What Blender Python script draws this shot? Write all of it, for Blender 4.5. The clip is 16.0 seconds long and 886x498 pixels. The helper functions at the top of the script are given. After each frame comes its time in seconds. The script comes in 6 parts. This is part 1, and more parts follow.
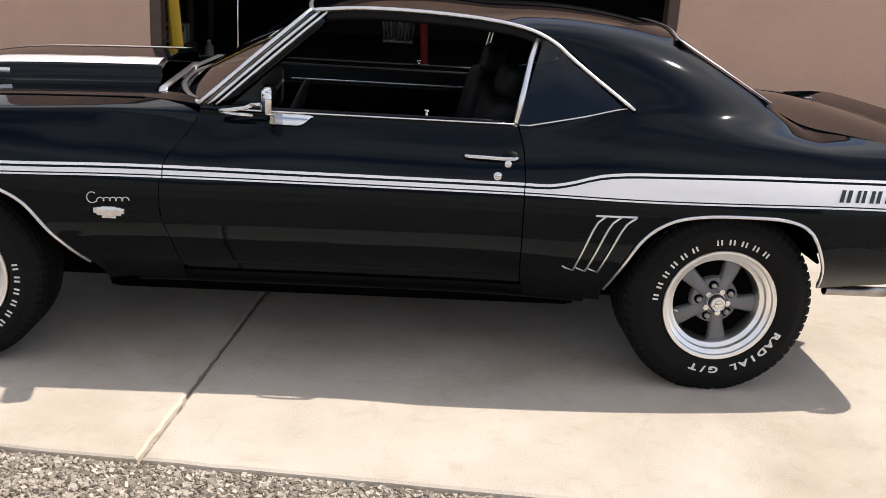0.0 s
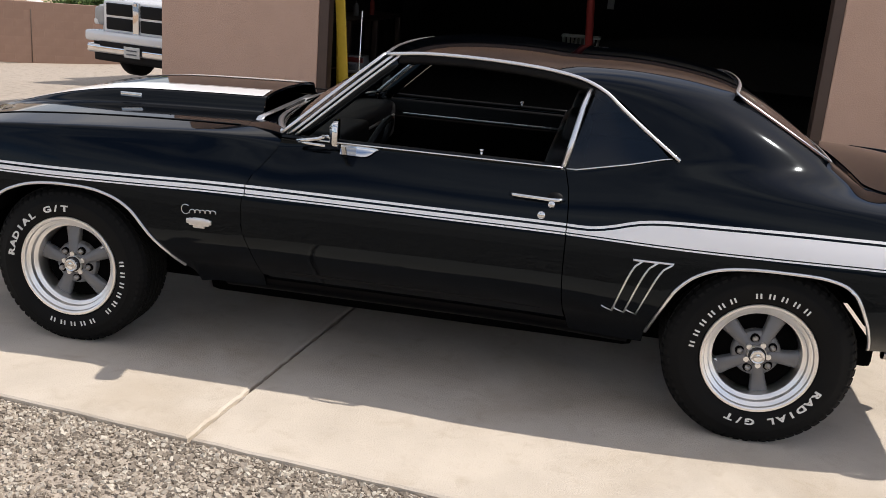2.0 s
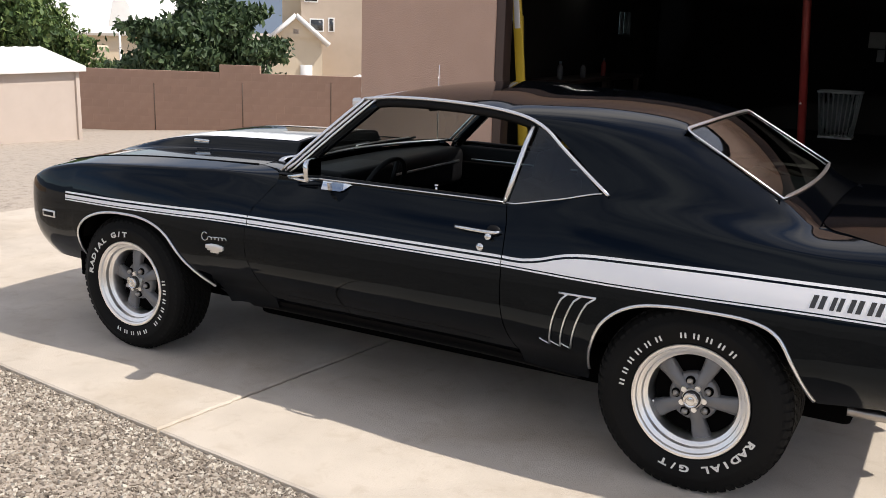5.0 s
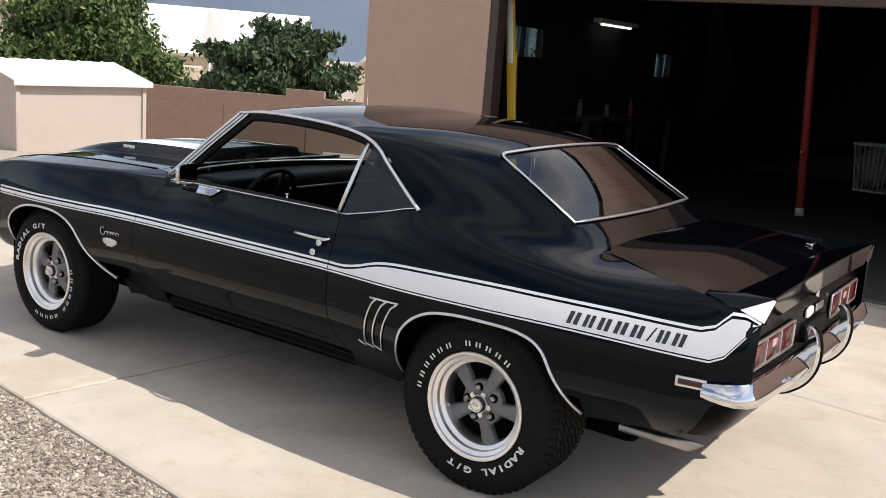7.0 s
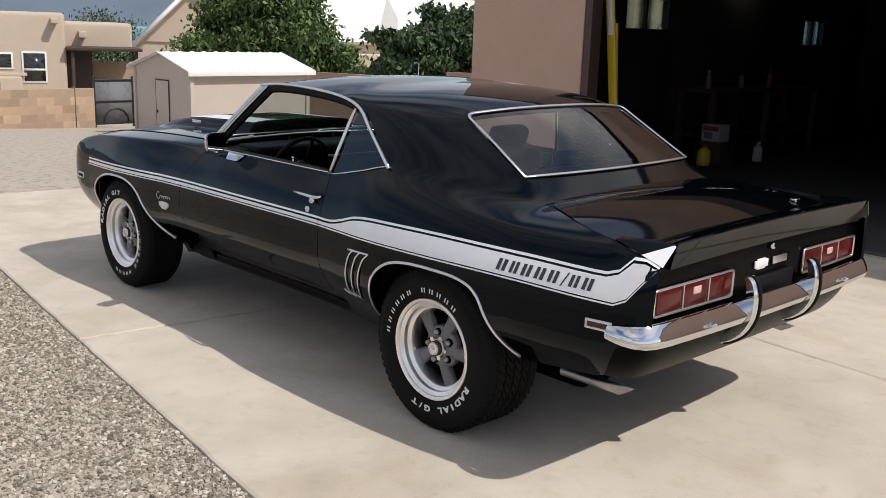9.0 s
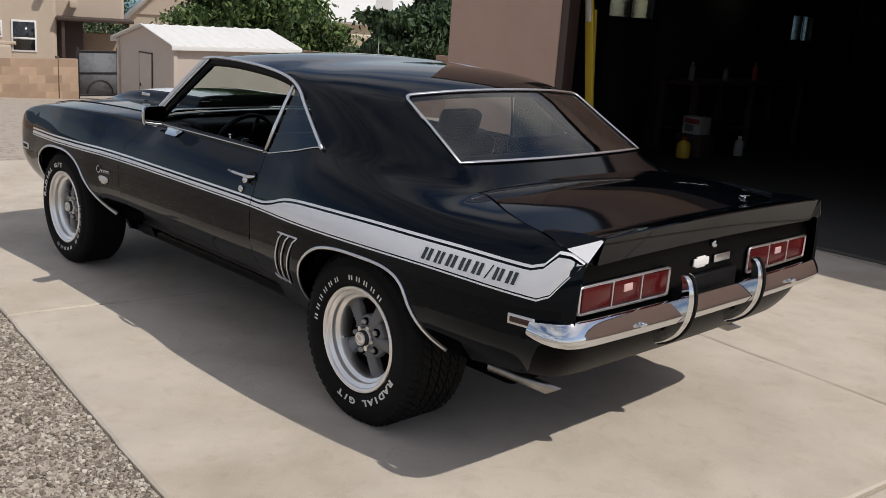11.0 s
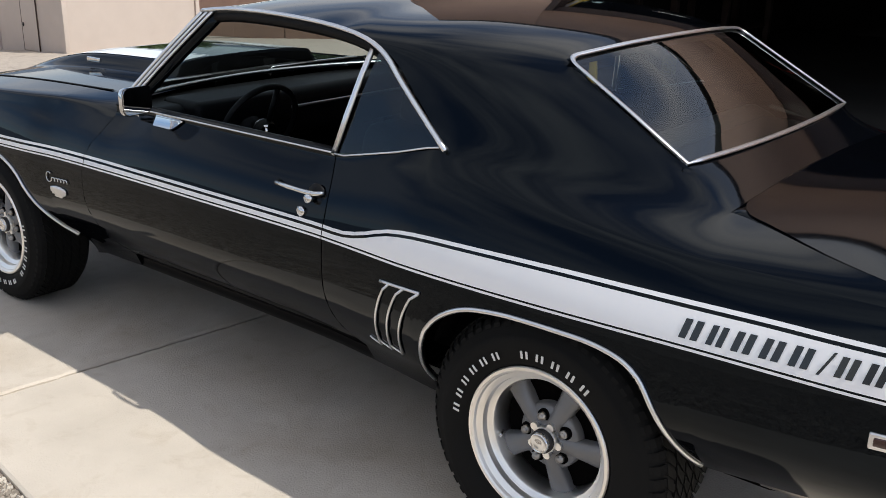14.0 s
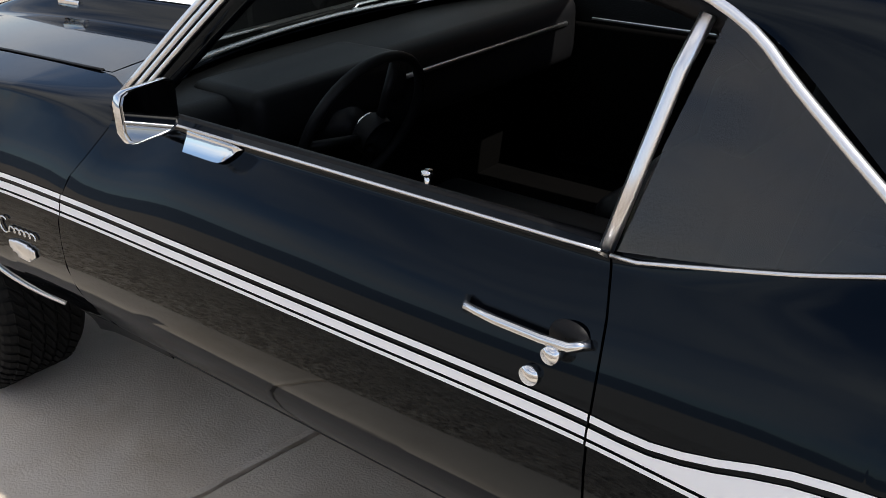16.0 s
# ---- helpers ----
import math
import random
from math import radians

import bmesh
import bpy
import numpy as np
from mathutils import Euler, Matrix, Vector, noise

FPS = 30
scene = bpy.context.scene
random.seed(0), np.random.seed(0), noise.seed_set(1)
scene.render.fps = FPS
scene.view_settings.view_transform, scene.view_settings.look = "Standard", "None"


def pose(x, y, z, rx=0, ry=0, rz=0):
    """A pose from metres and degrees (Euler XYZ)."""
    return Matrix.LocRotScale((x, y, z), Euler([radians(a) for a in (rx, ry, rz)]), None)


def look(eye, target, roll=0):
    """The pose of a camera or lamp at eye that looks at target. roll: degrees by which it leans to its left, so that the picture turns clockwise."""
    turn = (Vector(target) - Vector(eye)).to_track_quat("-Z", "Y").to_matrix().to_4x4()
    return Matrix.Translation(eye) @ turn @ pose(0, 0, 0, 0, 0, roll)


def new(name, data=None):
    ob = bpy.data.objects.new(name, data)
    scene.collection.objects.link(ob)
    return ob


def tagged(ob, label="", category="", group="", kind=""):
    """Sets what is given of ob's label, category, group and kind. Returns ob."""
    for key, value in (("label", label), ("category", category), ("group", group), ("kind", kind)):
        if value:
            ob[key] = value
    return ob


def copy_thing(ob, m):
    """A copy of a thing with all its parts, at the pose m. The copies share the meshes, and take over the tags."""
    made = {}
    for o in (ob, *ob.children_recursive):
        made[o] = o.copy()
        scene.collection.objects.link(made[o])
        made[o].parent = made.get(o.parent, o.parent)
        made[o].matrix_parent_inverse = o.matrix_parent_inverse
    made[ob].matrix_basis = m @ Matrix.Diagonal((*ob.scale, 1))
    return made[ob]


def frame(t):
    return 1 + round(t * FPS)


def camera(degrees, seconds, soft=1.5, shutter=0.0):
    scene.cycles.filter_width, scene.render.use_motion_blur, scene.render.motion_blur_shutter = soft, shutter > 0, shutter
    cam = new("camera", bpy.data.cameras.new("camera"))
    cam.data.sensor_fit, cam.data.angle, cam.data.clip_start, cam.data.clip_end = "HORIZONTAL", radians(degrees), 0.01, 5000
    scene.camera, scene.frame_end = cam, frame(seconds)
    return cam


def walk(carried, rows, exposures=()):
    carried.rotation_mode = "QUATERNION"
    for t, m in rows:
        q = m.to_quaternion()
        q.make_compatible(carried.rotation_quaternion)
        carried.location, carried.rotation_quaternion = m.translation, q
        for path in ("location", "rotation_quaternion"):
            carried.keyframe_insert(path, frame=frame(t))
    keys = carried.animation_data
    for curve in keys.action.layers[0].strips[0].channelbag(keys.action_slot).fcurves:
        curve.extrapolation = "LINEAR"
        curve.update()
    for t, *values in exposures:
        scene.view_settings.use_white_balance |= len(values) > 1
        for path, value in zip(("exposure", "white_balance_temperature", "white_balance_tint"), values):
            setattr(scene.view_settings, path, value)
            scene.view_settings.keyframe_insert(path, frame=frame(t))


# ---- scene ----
cam = camera(49.7, 16.0, 0.8)
PATH = [
    (0, (-1.212, -3.237, 1.505), (-1.097, -1.33, 0.913), 3.6),
    (0.5, (-0.95, -3.206, 1.568), (-0.994, -1.319, 0.908), 3.0),
    (1, (-0.84, -3.219, 1.581), (-0.954, -1.304, 1.015), 3.8),
    (1.5, (-0.864, -3.27, 1.545), (-0.951, -1.341, 1.027), 2.4),
    (2, (-0.666, -3.448, 1.605), (-0.961, -1.549, 1.05), 4.7),
    (2.5, (-0.417, -3.451, 1.581), (-0.836, -1.569, 1.047), 2.8),
    (3, (-0.06, -3.324, 1.579), (-0.626, -1.475, 1.066), 4.4),
    (3.5, (0.142, -3.371, 1.62), (-0.507, -1.54, 1.14), 2.8),
    (3.7, (0.236, -3.39, 1.602), (-0.478, -1.57, 1.179), 2.5),
    (5.8, (1.117, -3.119, 1.605), (0.058, -1.486, 1.144), 0.7),
    (6, (1.232, -3.153, 1.615), (0.138, -1.536, 1.184), 0.6),
    (6.5, (1.46, -3.116, 1.649), (0.379, -1.499, 1.183), 1.5),
    (7, (1.776, -2.92, 1.619), (0.674, -1.299, 1.221), 4.4),
    (7.5, (1.991, -2.802, 1.607), (0.861, -1.218, 1.146), 1.5),
    (8, (2.271, -2.807, 1.607), (1.018, -1.308, 1.18), 2.7),
    (8.5, (2.456, -2.772, 1.633), (1.151, -1.326, 1.178), 3.0),
    (9, (2.649, -2.546, 1.604), (1.251, -1.189, 1.152), 2.0),
    (9.5, (2.773, -2.471, 1.598), (1.316, -1.185, 1.127), 2.0),
    (9.7, (2.791, -2.469, 1.596), (1.366, -1.152, 1.112), 2.7),
    (11.8, (2.406, -2.11, 1.591), (1.03, -0.733, 1.13), 4.3),
    (12, (2.261, -2.09, 1.596), (0.887, -0.706, 1.155), 4.4),
    (12.5, (2.008, -2.079, 1.596), (0.695, -0.653, 1.101), 2.5),
    (13, (1.752, -1.942, 1.577), (0.409, -0.525, 1.14), 0.7),
    (13.5, (1.488, -1.82, 1.601), (0.23, -0.402, 0.96), 3.4),
    (14, (1.141, -1.815, 1.573), (-0.051, -0.345, 0.928), 1.1),
    (14.5, (0.833, -1.624, 1.537), (-0.301, -0.18, 0.745), 2.9),
    (15, (0.497, -1.416, 1.552), (-0.801, -0.105, 0.779), 2.5),
    (15.5, (0.088, -1.243, 1.511), (-1.15, 0.082, 0.667), -0.6),
    (16, (-0.249, -0.915, 1.473), (-1.4, 0.478, 0.616), -1.2),
]
EXPOSURES = [(0.0, 0.50, 6700, 12), (1.0, 0.33, 6700, 12), (2.5, 0.28, 6650, 12), (3.5, 0.32, 6650, 12), (6.0, 0.35, 6600, 12), (7.5, 0.35, 6550, 11), (9.0, 0.0, 6500, 11), (9.6, -0.06, 6500, 11), (12.0, -0.42, 6450, 10), (13.0, -0.10, 6350, 9), (14.0, 0.23, 6350, 9), (15.0, 0.25, 6500, 10), (16.0, 0.5, 6500, 10)]
walk(cam, [(t, look(eye, target, roll)) for t, eye, target, roll in PATH], EXPOSURES)

# ---- world, sun, exposure ----
world = bpy.data.worlds.new("sky")
scene.world = world
world.use_nodes = True
wn, wl = world.node_tree.nodes, world.node_tree.links
wn.clear()
sky = wn.new("ShaderNodeTexSky")
sky.sky_type, sky.sun_disc = "NISHITA", False
sky.sun_elevation, sky.sun_rotation = radians(49.5), radians(73)
sky.altitude, sky.air_density, sky.dust_density = 1500, 1.0, 2.5
wbg, wout = wn.new("ShaderNodeBackground"), wn.new("ShaderNodeOutputWorld")
wbg.inputs["Strength"].default_value = 0.13
# thin broken cloud over the blue
wco, wmap, wnoise = wn.new("ShaderNodeTexCoord"), wn.new("ShaderNodeMapping"), wn.new("ShaderNodeTexNoise")
wmap.inputs["Scale"].default_value = (1.0, 1.0, 3.5)
wnoise.inputs["Scale"].default_value, wnoise.inputs["Detail"].default_value = 1.6, 6.0
wramp = wn.new("ShaderNodeValToRGB")
wramp.color_ramp.elements[0].position, wramp.color_ramp.elements[1].position = 0.40, 0.66
wmix = wn.new("ShaderNodeMixRGB")
wmix.inputs["Color2"].default_value = (6.75, 6.55, 6.45, 1)
wl.new(wco.outputs["Generated"], wmap.inputs["Vector"])
wl.new(wmap.outputs["Vector"], wnoise.inputs["Vector"])
wl.new(wnoise.outputs["Fac"], wramp.inputs["Fac"])
wl.new(wramp.outputs["Color"], wmix.inputs["Fac"])
wl.new(sky.outputs["Color"], wmix.inputs["Color1"])
wl.new(wmix.outputs["Color"], wbg.inputs["Color"])
wl.new(wbg.outputs["Background"], wout.inputs["Surface"])

sun_data = bpy.data.lights.new("sun", "SUN")
sun_data.energy, sun_data.angle, sun_data.color = 3.6, radians(0.6), (1.0, 0.95, 0.87)
sun = new("sun", sun_data)
sun.matrix_world = look((0.80 * 20, 0.232 * 20, 20), (0, 0, 0))
scene.view_settings.exposure = 0.0

# ---- materials ----
def material(name, base, rough=0.5, metal=0.0, tint=None, scale=8.0, mix=0.5, bump=0.0, bump_scale=60.0, coat=0.0, spec=0.5, rvar=0.0, detail=5.0):
    """Principled surface: two colours blended by two scales of noise, with fine relief."""
    m = bpy.data.materials.new(name)
    m.use_nodes = True
    n, l = m.node_tree.nodes, m.node_tree.links
    b = n["Principled BSDF"]
    b.inputs["Base Color"].default_value = (*base, 1)
    b.inputs["Roughness"].default_value, b.inputs["Metallic"].default_value = rough, metal
    b.inputs["Coat Weight"].default_value, b.inputs["Coat Roughness"].default_value = coat, 0.03
    b.inputs["Specular IOR Level"].default_value = spec
    co = n.new("ShaderNodeTexCoord")
    if tint:
        big, fine, add, mx = n.new("ShaderNodeTexNoise"), n.new("ShaderNodeTexNoise"), n.new("ShaderNodeMath"), n.new("ShaderNodeMixRGB")
        big.inputs["Scale"].default_value, big.inputs["Detail"].default_value = scale * 0.22, detail
        fine.inputs["Scale"].default_value, fine.inputs["Detail"].default_value = scale, detail
        ramp = n.new("ShaderNodeValToRGB")
        ramp.color_ramp.elements[0].position, ramp.color_ramp.elements[1].position = 0.5 - mix / 2 + 0.12, 0.5 + mix / 2 + 0.02
        add.operation = "MULTIPLY_ADD"
        add.inputs[1].default_value = 0.5
        half = n.new("ShaderNodeMath")
        half.operation = "MULTIPLY"
        half.inputs[1].default_value = 0.5
        for t in (big, fine):
            l.new(co.outputs["Object"], t.inputs["Vector"])
        l.new(fine.outputs["Fac"], half.inputs[0])
        l.new(big.outputs["Fac"], add.inputs[0])
        l.new(half.outputs[0], add.inputs[2])
        l.new(add.outputs[0], ramp.inputs["Fac"])
        mx.inputs["Color1"].default_value, mx.inputs["Color2"].default_value = (*base, 1), (*tint, 1)
        l.new(ramp.outputs["Color"], mx.inputs["Fac"])
        l.new(mx.outputs["Color"], b.inputs["Base Color"])
        if rvar:
            rm = n.new("ShaderNodeMapRange")
            rm.inputs["To Min"].default_value, rm.inputs["To Max"].default_value = max(0.0, rough - rvar), min(1.0, rough + rvar)
            l.new(big.outputs["Fac"], rm.inputs["Value"])
            l.new(rm.outputs["Result"], b.inputs["Roughness"])
    if bump:
        t, bp = n.new("ShaderNodeTexNoise"), n.new("ShaderNodeBump")
        t.inputs["Scale"].default_value, t.inputs["Detail"].default_value = bump_scale, 4.0
        bp.inputs["Strength"].default_value, bp.inputs["Distance"].default_value = bump, 0.01
        l.new(co.outputs["Object"], t.inputs["Vector"])
        l.new(t.outputs["Fac"], bp.inputs["Height"])
        l.new(bp.outputs["Normal"], b.inputs["Normal"])
    return m


def vary_by_object(m, amount=0.25):
    """Each object of this material a little lighter or darker."""
    n, l = m.node_tree.nodes, m.node_tree.links
    b = n["Principled BSDF"]
    info, rng, hsv = n.new("ShaderNodeObjectInfo"), n.new("ShaderNodeMapRange"), n.new("ShaderNodeHueSaturation")
    rng.inputs["To Min"].default_value, rng.inputs["To Max"].default_value = 1 - amount, 1 + amount
    l.new(info.outputs["Random"], rng.inputs["Value"])
    l.new(rng.outputs["Result"], hsv.inputs["Value"])
    src = b.inputs["Base Color"]
    if src.links:
        l.new(src.links[0].from_socket, hsv.inputs["Color"])
    else:
        hsv.inputs["Color"].default_value = src.default_value
    l.new(hsv.outputs["Color"], b.inputs["Base Color"])
    return m


def vary_by_island(m, dark, light, mid=None):
    """Each loose piece of one mesh takes its own colour between those given."""
    n, l = m.node_tree.nodes, m.node_tree.links
    geo, ramp = n.new("ShaderNodeNewGeometry"), n.new("ShaderNodeValToRGB")
    ramp.color_ramp.elements[0].color, ramp.color_ramp.elements[1].color = (*dark, 1), (*light, 1)
    if mid:
        e = ramp.color_ramp.elements.new(0.55)
        e.color = (*mid, 1)
    l.new(geo.outputs["Random Per Island"], ramp.inputs["Fac"])
    l.new(ramp.outputs["Color"], n["Principled BSDF"].inputs["Base Color"])
    return m


def glass(name, tint, gloss=0.02, mirror=0.085):
    """A thin pane: tinted see-through, mirror-like at grazing angles."""
    m = bpy.data.materials.new(name)
    m.use_nodes = True
    n, l = m.node_tree.nodes, m.node_tree.links
    n.clear()
    out, mx, tr, gl, fr = (n.new("ShaderNode" + k) for k in ("OutputMaterial", "MixShader", "BsdfTransparent", "BsdfGlossy", "LayerWeight"))
    power, scale = n.new("ShaderNodeMath"), n.new("ShaderNodeMath")
    power.operation, scale.operation = "POWER", "MULTIPLY_ADD"
    power.inputs[1].default_value, scale.inputs[1].default_value, scale.inputs[2].default_value = 4.0, 0.98 - mirror, mirror
    tr.inputs["Color"].default_value = (*tint, 1)
    gl.inputs["Roughness"].default_value = gloss
    l.new(fr.outputs["Facing"], power.inputs[0])
    l.new(power.outputs[0], scale.inputs[0])
    l.new(scale.outputs[0], mx.inputs["Fac"])
    l.new(tr.outputs["BSDF"], mx.inputs[1])
    l.new(gl.outputs["BSDF"], mx.inputs[2])
    l.new(mx.outputs["Shader"], out.inputs["Surface"])
    return m


def glow(name, colour, strength):
    m = material(name, (0.8, 0.8, 0.8))
    b = m.node_tree.nodes["Principled BSDF"]
    b.inputs["Emission Color"].default_value, b.inputs["Emission Strength"].default_value = (*colour, 1), strength
    return m


DARKCHROME = material("dull_steel", (0.42, 0.40, 0.38), 0.35, 1.0, (0.25, 0.23, 0.21), 14.0)
PAINT = material("black_paint", (0.0012, 0.0016, 0.0026), 0.045, 0.0, spec=0.22, bump=0.012, bump_scale=4.0)
PAINT.node_tree.nodes["Principled BSDF"].inputs["Specular Tint"].default_value = (0.74, 0.88, 1.0, 1)
SATIN = material("satin_black_paint", (0.0025, 0.0025, 0.003), 0.25, 0.0, spec=0.04, bump=0.02, bump_scale=5.0)
WHITE = material("white_vinyl", (0.88, 0.88, 0.89), 0.28, 0.0, (0.83, 0.83, 0.85), 3.0, coat=0.6)
BLACKLINE = material("black_vinyl", (0.006, 0.006, 0.007), 0.25, coat=0.5)
CHROME = material("chrome", (0.70, 0.71, 0.72), 0.06, 1.0, bump=0.02, bump_scale=9.0)
TRIM = material("bright_trim", (0.76, 0.77, 0.79), 0.28, 1.0)
ALLOY = material("polished_alloy", (0.95, 0.935, 0.91), 0.36, 1.0, (0.86, 0.845, 0.82), 12.0, rvar=0.08)
SPOKE = material("grey_cast_alloy", (0.19, 0.19, 0.195), 0.45, 0.4, (0.14, 0.14, 0.145), 18.0, bump=0.06, bump_scale=220.0)
RUBBER = material("tyre_rubber", (0.0045, 0.0045, 0.0045), 0.75, 0.0, (0.008, 0.0078, 0.0075), 9.0, spec=0.16, bump=0.05, bump_scale=160.0)
LETTER = material("raised_white_rubber", (0.74, 0.73, 0.70), 0.6, 0.0, (0.60, 0.59, 0.56), 40.0)
UNDER = material("underbody_black", (0.003, 0.003, 0.003), 0.95, 0.0, (0.0045, 0.004, 0.004), 6.0, spec=0.0)
VINYL = material("black_seat_vinyl", (0.005, 0.005, 0.006), 0.5, 0.0, (0.008, 0.008, 0.009), 10.0, spec=0.15, bump=0.15, bump_scale=190.0)
PLASTIC = material("black_plastic", (0.005, 0.005, 0.006), 0.5, 0.0, (0.008, 0.008, 0.008), 14.0, spec=0.14, bump=0.05, bump_scale=200.0)
REDLENS = material("red_lamp_lens", (0.075, 0.003, 0.004), 0.2, 0.0, (0.055, 0.002, 0.003), 30.0, coat=0.25, spec=0.25)
DARKLENS = material("dark_red_lens", (0.035, 0.008, 0.008), 0.2, coat=0.6)
CLEARLENS = material("clear_lamp_lens", (0.62, 0.40, 0.38), 0.15, coat=0.8)
DARKSTEEL = material("dark_steel", (0.05, 0.05, 0.052), 0.5, 0.8, (0.035, 0.032, 0.03), 9.0)
GLASS = glass("window_glass", (0.62, 0.70, 0.68))
GLASS_TINT = glass("tinted_window_glass", (0.17, 0.245, 0.25), mirror=0.058)
SIGN = material("pale_plate", (0.62, 0.62, 0.60), 0.4, 0.0, (0.5, 0.5, 0.48), 30.0)

CONCRETE = material("sunlit_concrete", (0.58, 0.512, 0.43), 0.85, 0.0, (0.445, 0.39, 0.325), 3.2, mix=0.38, bump=0.3, bump_scale=150.0, detail=9.0)
vary_by_object(CONCRETE, 0.03)


def stained(mat, scale, low, high, tint, strength):
    """Lays blotchy stains of the given size over a material's colour."""
    tree = mat.node_tree
    shader = next(n for n in tree.nodes if n.type == "BSDF_PRINCIPLED")
    source = shader.inputs["Base Color"].links[0].from_socket
    coords = tree.nodes.new("ShaderNodeNewGeometry")
    noise = tree.nodes.new("ShaderNodeTexNoise")
    noise.inputs["Scale"].default_value = scale
    noise.inputs["Detail"].default_value = 7.0
    noise.inputs["Roughness"].default_value = 0.62
    noise.inputs["Distortion"].default_value = 0.6
    span = tree.nodes.new("ShaderNodeMapRange")
    span.inputs["From Min"].default_value = low
    span.inputs["From Max"].default_value = high
    span.inputs["To Max"].default_value = strength
    mixer = tree.nodes.new("ShaderNodeMixRGB")
    mixer.blend_type = "MULTIPLY"
    mixer.inputs["Color2"].default_value = (*tint, 1)
    tree.links.new(coords.outputs["Position"], noise.inputs["Vector"])
    tree.links.new(noise.outputs["Fac"], span.inputs["Value"])
    tree.links.new(span.outputs["Result"], mixer.inputs["Fac"])
    tree.links.new(source, mixer.inputs["Color1"])
    tree.links.new(mixer.outputs["Color"], shader.inputs["Base Color"])


stained(CONCRETE, 1.1, 0.48, 0.68, (0.80, 0.76, 0.70), 0.8)
stained(CONCRETE, 9.0, 0.54, 0.72, (0.74, 0.69, 0.62), 0.4)
STUCCO = material("brown_pink_stucco", (0.47, 0.322, 0.252), 0.92, 0.0, (0.43, 0.292, 0.225), 4.0, bump=0.55, bump_scale=95.0)
GRAVEL_BED = material("gravel_bed", (0.445, 0.38, 0.315), 0.95, 0.0, (0.25, 0.21, 0.17), 48.0, mix=0.24, bump=0.9, bump_scale=70.0, detail=8.0)
STONES = vary_by_island(material("gravel_stones", (0.4, 0.36, 0.3), 0.85, bump=0.2, bump_scale=120.0), (0.14, 0.115, 0.09), (0.58, 0.53, 0.45), (0.33, 0.28, 0.225))
BROWNTRIM = material("dark_brown_trim", (0.055, 0.032, 0.024), 0.55, 0.0, (0.04, 0.024, 0.018), 9.0)
# The unlit interior's shade is put into this near-black wall colour
INNERWALL = material("shade_dark_inner_wall", (0.010, 0.009, 0.008), 0.9, 0.0, (0.006, 0.005, 0.0045), 3.0)
# Floor concrete darkened to hold the shade inside the open door
GFLOOR = material("shade_dark_garage_floor", (0.042, 0.039, 0.035), 0.85, 0.0, (0.028, 0.026, 0.024), 3.0)
YELLOW = material("yellow_fibreglass", (0.62, 0.43, 0.04), 0.45, 0.0, (0.52, 0.35, 0.03), 9.0)
REDPAINT = material("red_painted_steel", (0.30, 0.035, 0.03), 0.5, 0.0, (0.22, 0.025, 0.022), 9.0)
BROWNBLOCK = vary_by_object(material("brown_block", (0.33, 0.215, 0.16), 0.92, 0.0, (0.285, 0.18, 0.135), 5.0, bump=0.4, bump_scale=60.0), 0.035)
TANBLOCK = vary_by_object(material("tan_block", (0.44, 0.315, 0.22), 0.92, 0.0, (0.36, 0.25, 0.17), 5.0, bump=0.4, bump_scale=60.0), 0.2)
SHEDWALL = material("beige_shed_siding", (0.52, 0.445, 0.39), 0.8, 0.0, (0.47, 0.40, 0.35), 4.0)
WHITEMETAL = material("white_metal_roof", (0.80, 0.79, 0.76), 0.45, 0.0, (0.72, 0.71, 0.69), 5.0)
ADOBE = material("beige_adobe_plaster", (0.50, 0.41, 0.325), 0.92, 0.0, (0.45, 0.365, 0.285), 1.5, bump=0.3, bump_scale=20.0)
CREAM = material("cream_stucco", (0.64, 0.54, 0.40), 0.92, 0.0, (0.58, 0.48, 0.35), 1.5)
DARKPANE = material("dark_window_pane", (0.02, 0.022, 0.025), 0.12, coat=0.5)
WHITEFRAME = material("white_frame_paint", (0.78, 0.77, 0.75), 0.5, 0.0, (0.72, 0.71, 0.69), 6.0)
BARK = material("bark", (0.10, 0.075, 0.055), 0.95, 0.0, (0.06, 0.045, 0.035), 20.0, bump=0.6, bump_scale=30.0)
LEAF_A = vary_by_island(material("light_green_leaves", (0.1, 0.16, 0.04), 0.6), (0.025, 0.06, 0.012), (0.14, 0.19, 0.05), (0.065, 0.115, 0.026))
LEAF_B = vary_by_island(material("dark_green_leaves", (0.05, 0.09, 0.03), 0.6), (0.02, 0.045, 0.015), (0.075, 0.115, 0.04), (0.04, 0.075, 0.024))
TRUCKPAINT = material("silver_white_truck_paint", (0.70, 0.71, 0.72), 0.25, 0.2, coat=0.8)
IRON = material("grey_iron", (0.17, 0.175, 0.185), 0.85, 0.0, (0.11, 0.112, 0.12), 9.0, mix=0.3, spec=0.2)
BLUEROOF = material("faded_blue_roof", (0.22, 0.38, 0.45), 0.6, 0.0, (0.18, 0.32, 0.40), 2.0)
HILLS = material("haze_tinted_mountain", (0.115, 0.15, 0.20), 1.0, 0.0, (0.085, 0.115, 0.16), 0.01, mix=0.3)
JOINT = material("dark_mortar", (0.13, 0.09, 0.07), 0.95, 0.0, (0.10, 0.07, 0.055), 9.0)
CLEARPLASTIC = material("milky_plastic", (0.38, 0.38, 0.37), 0.35, 0.0, (0.28, 0.28, 0.27), 9.0)
TUBE = glow("lit_fluorescent_tube", (1.0, 0.98, 0.92), 1.3)

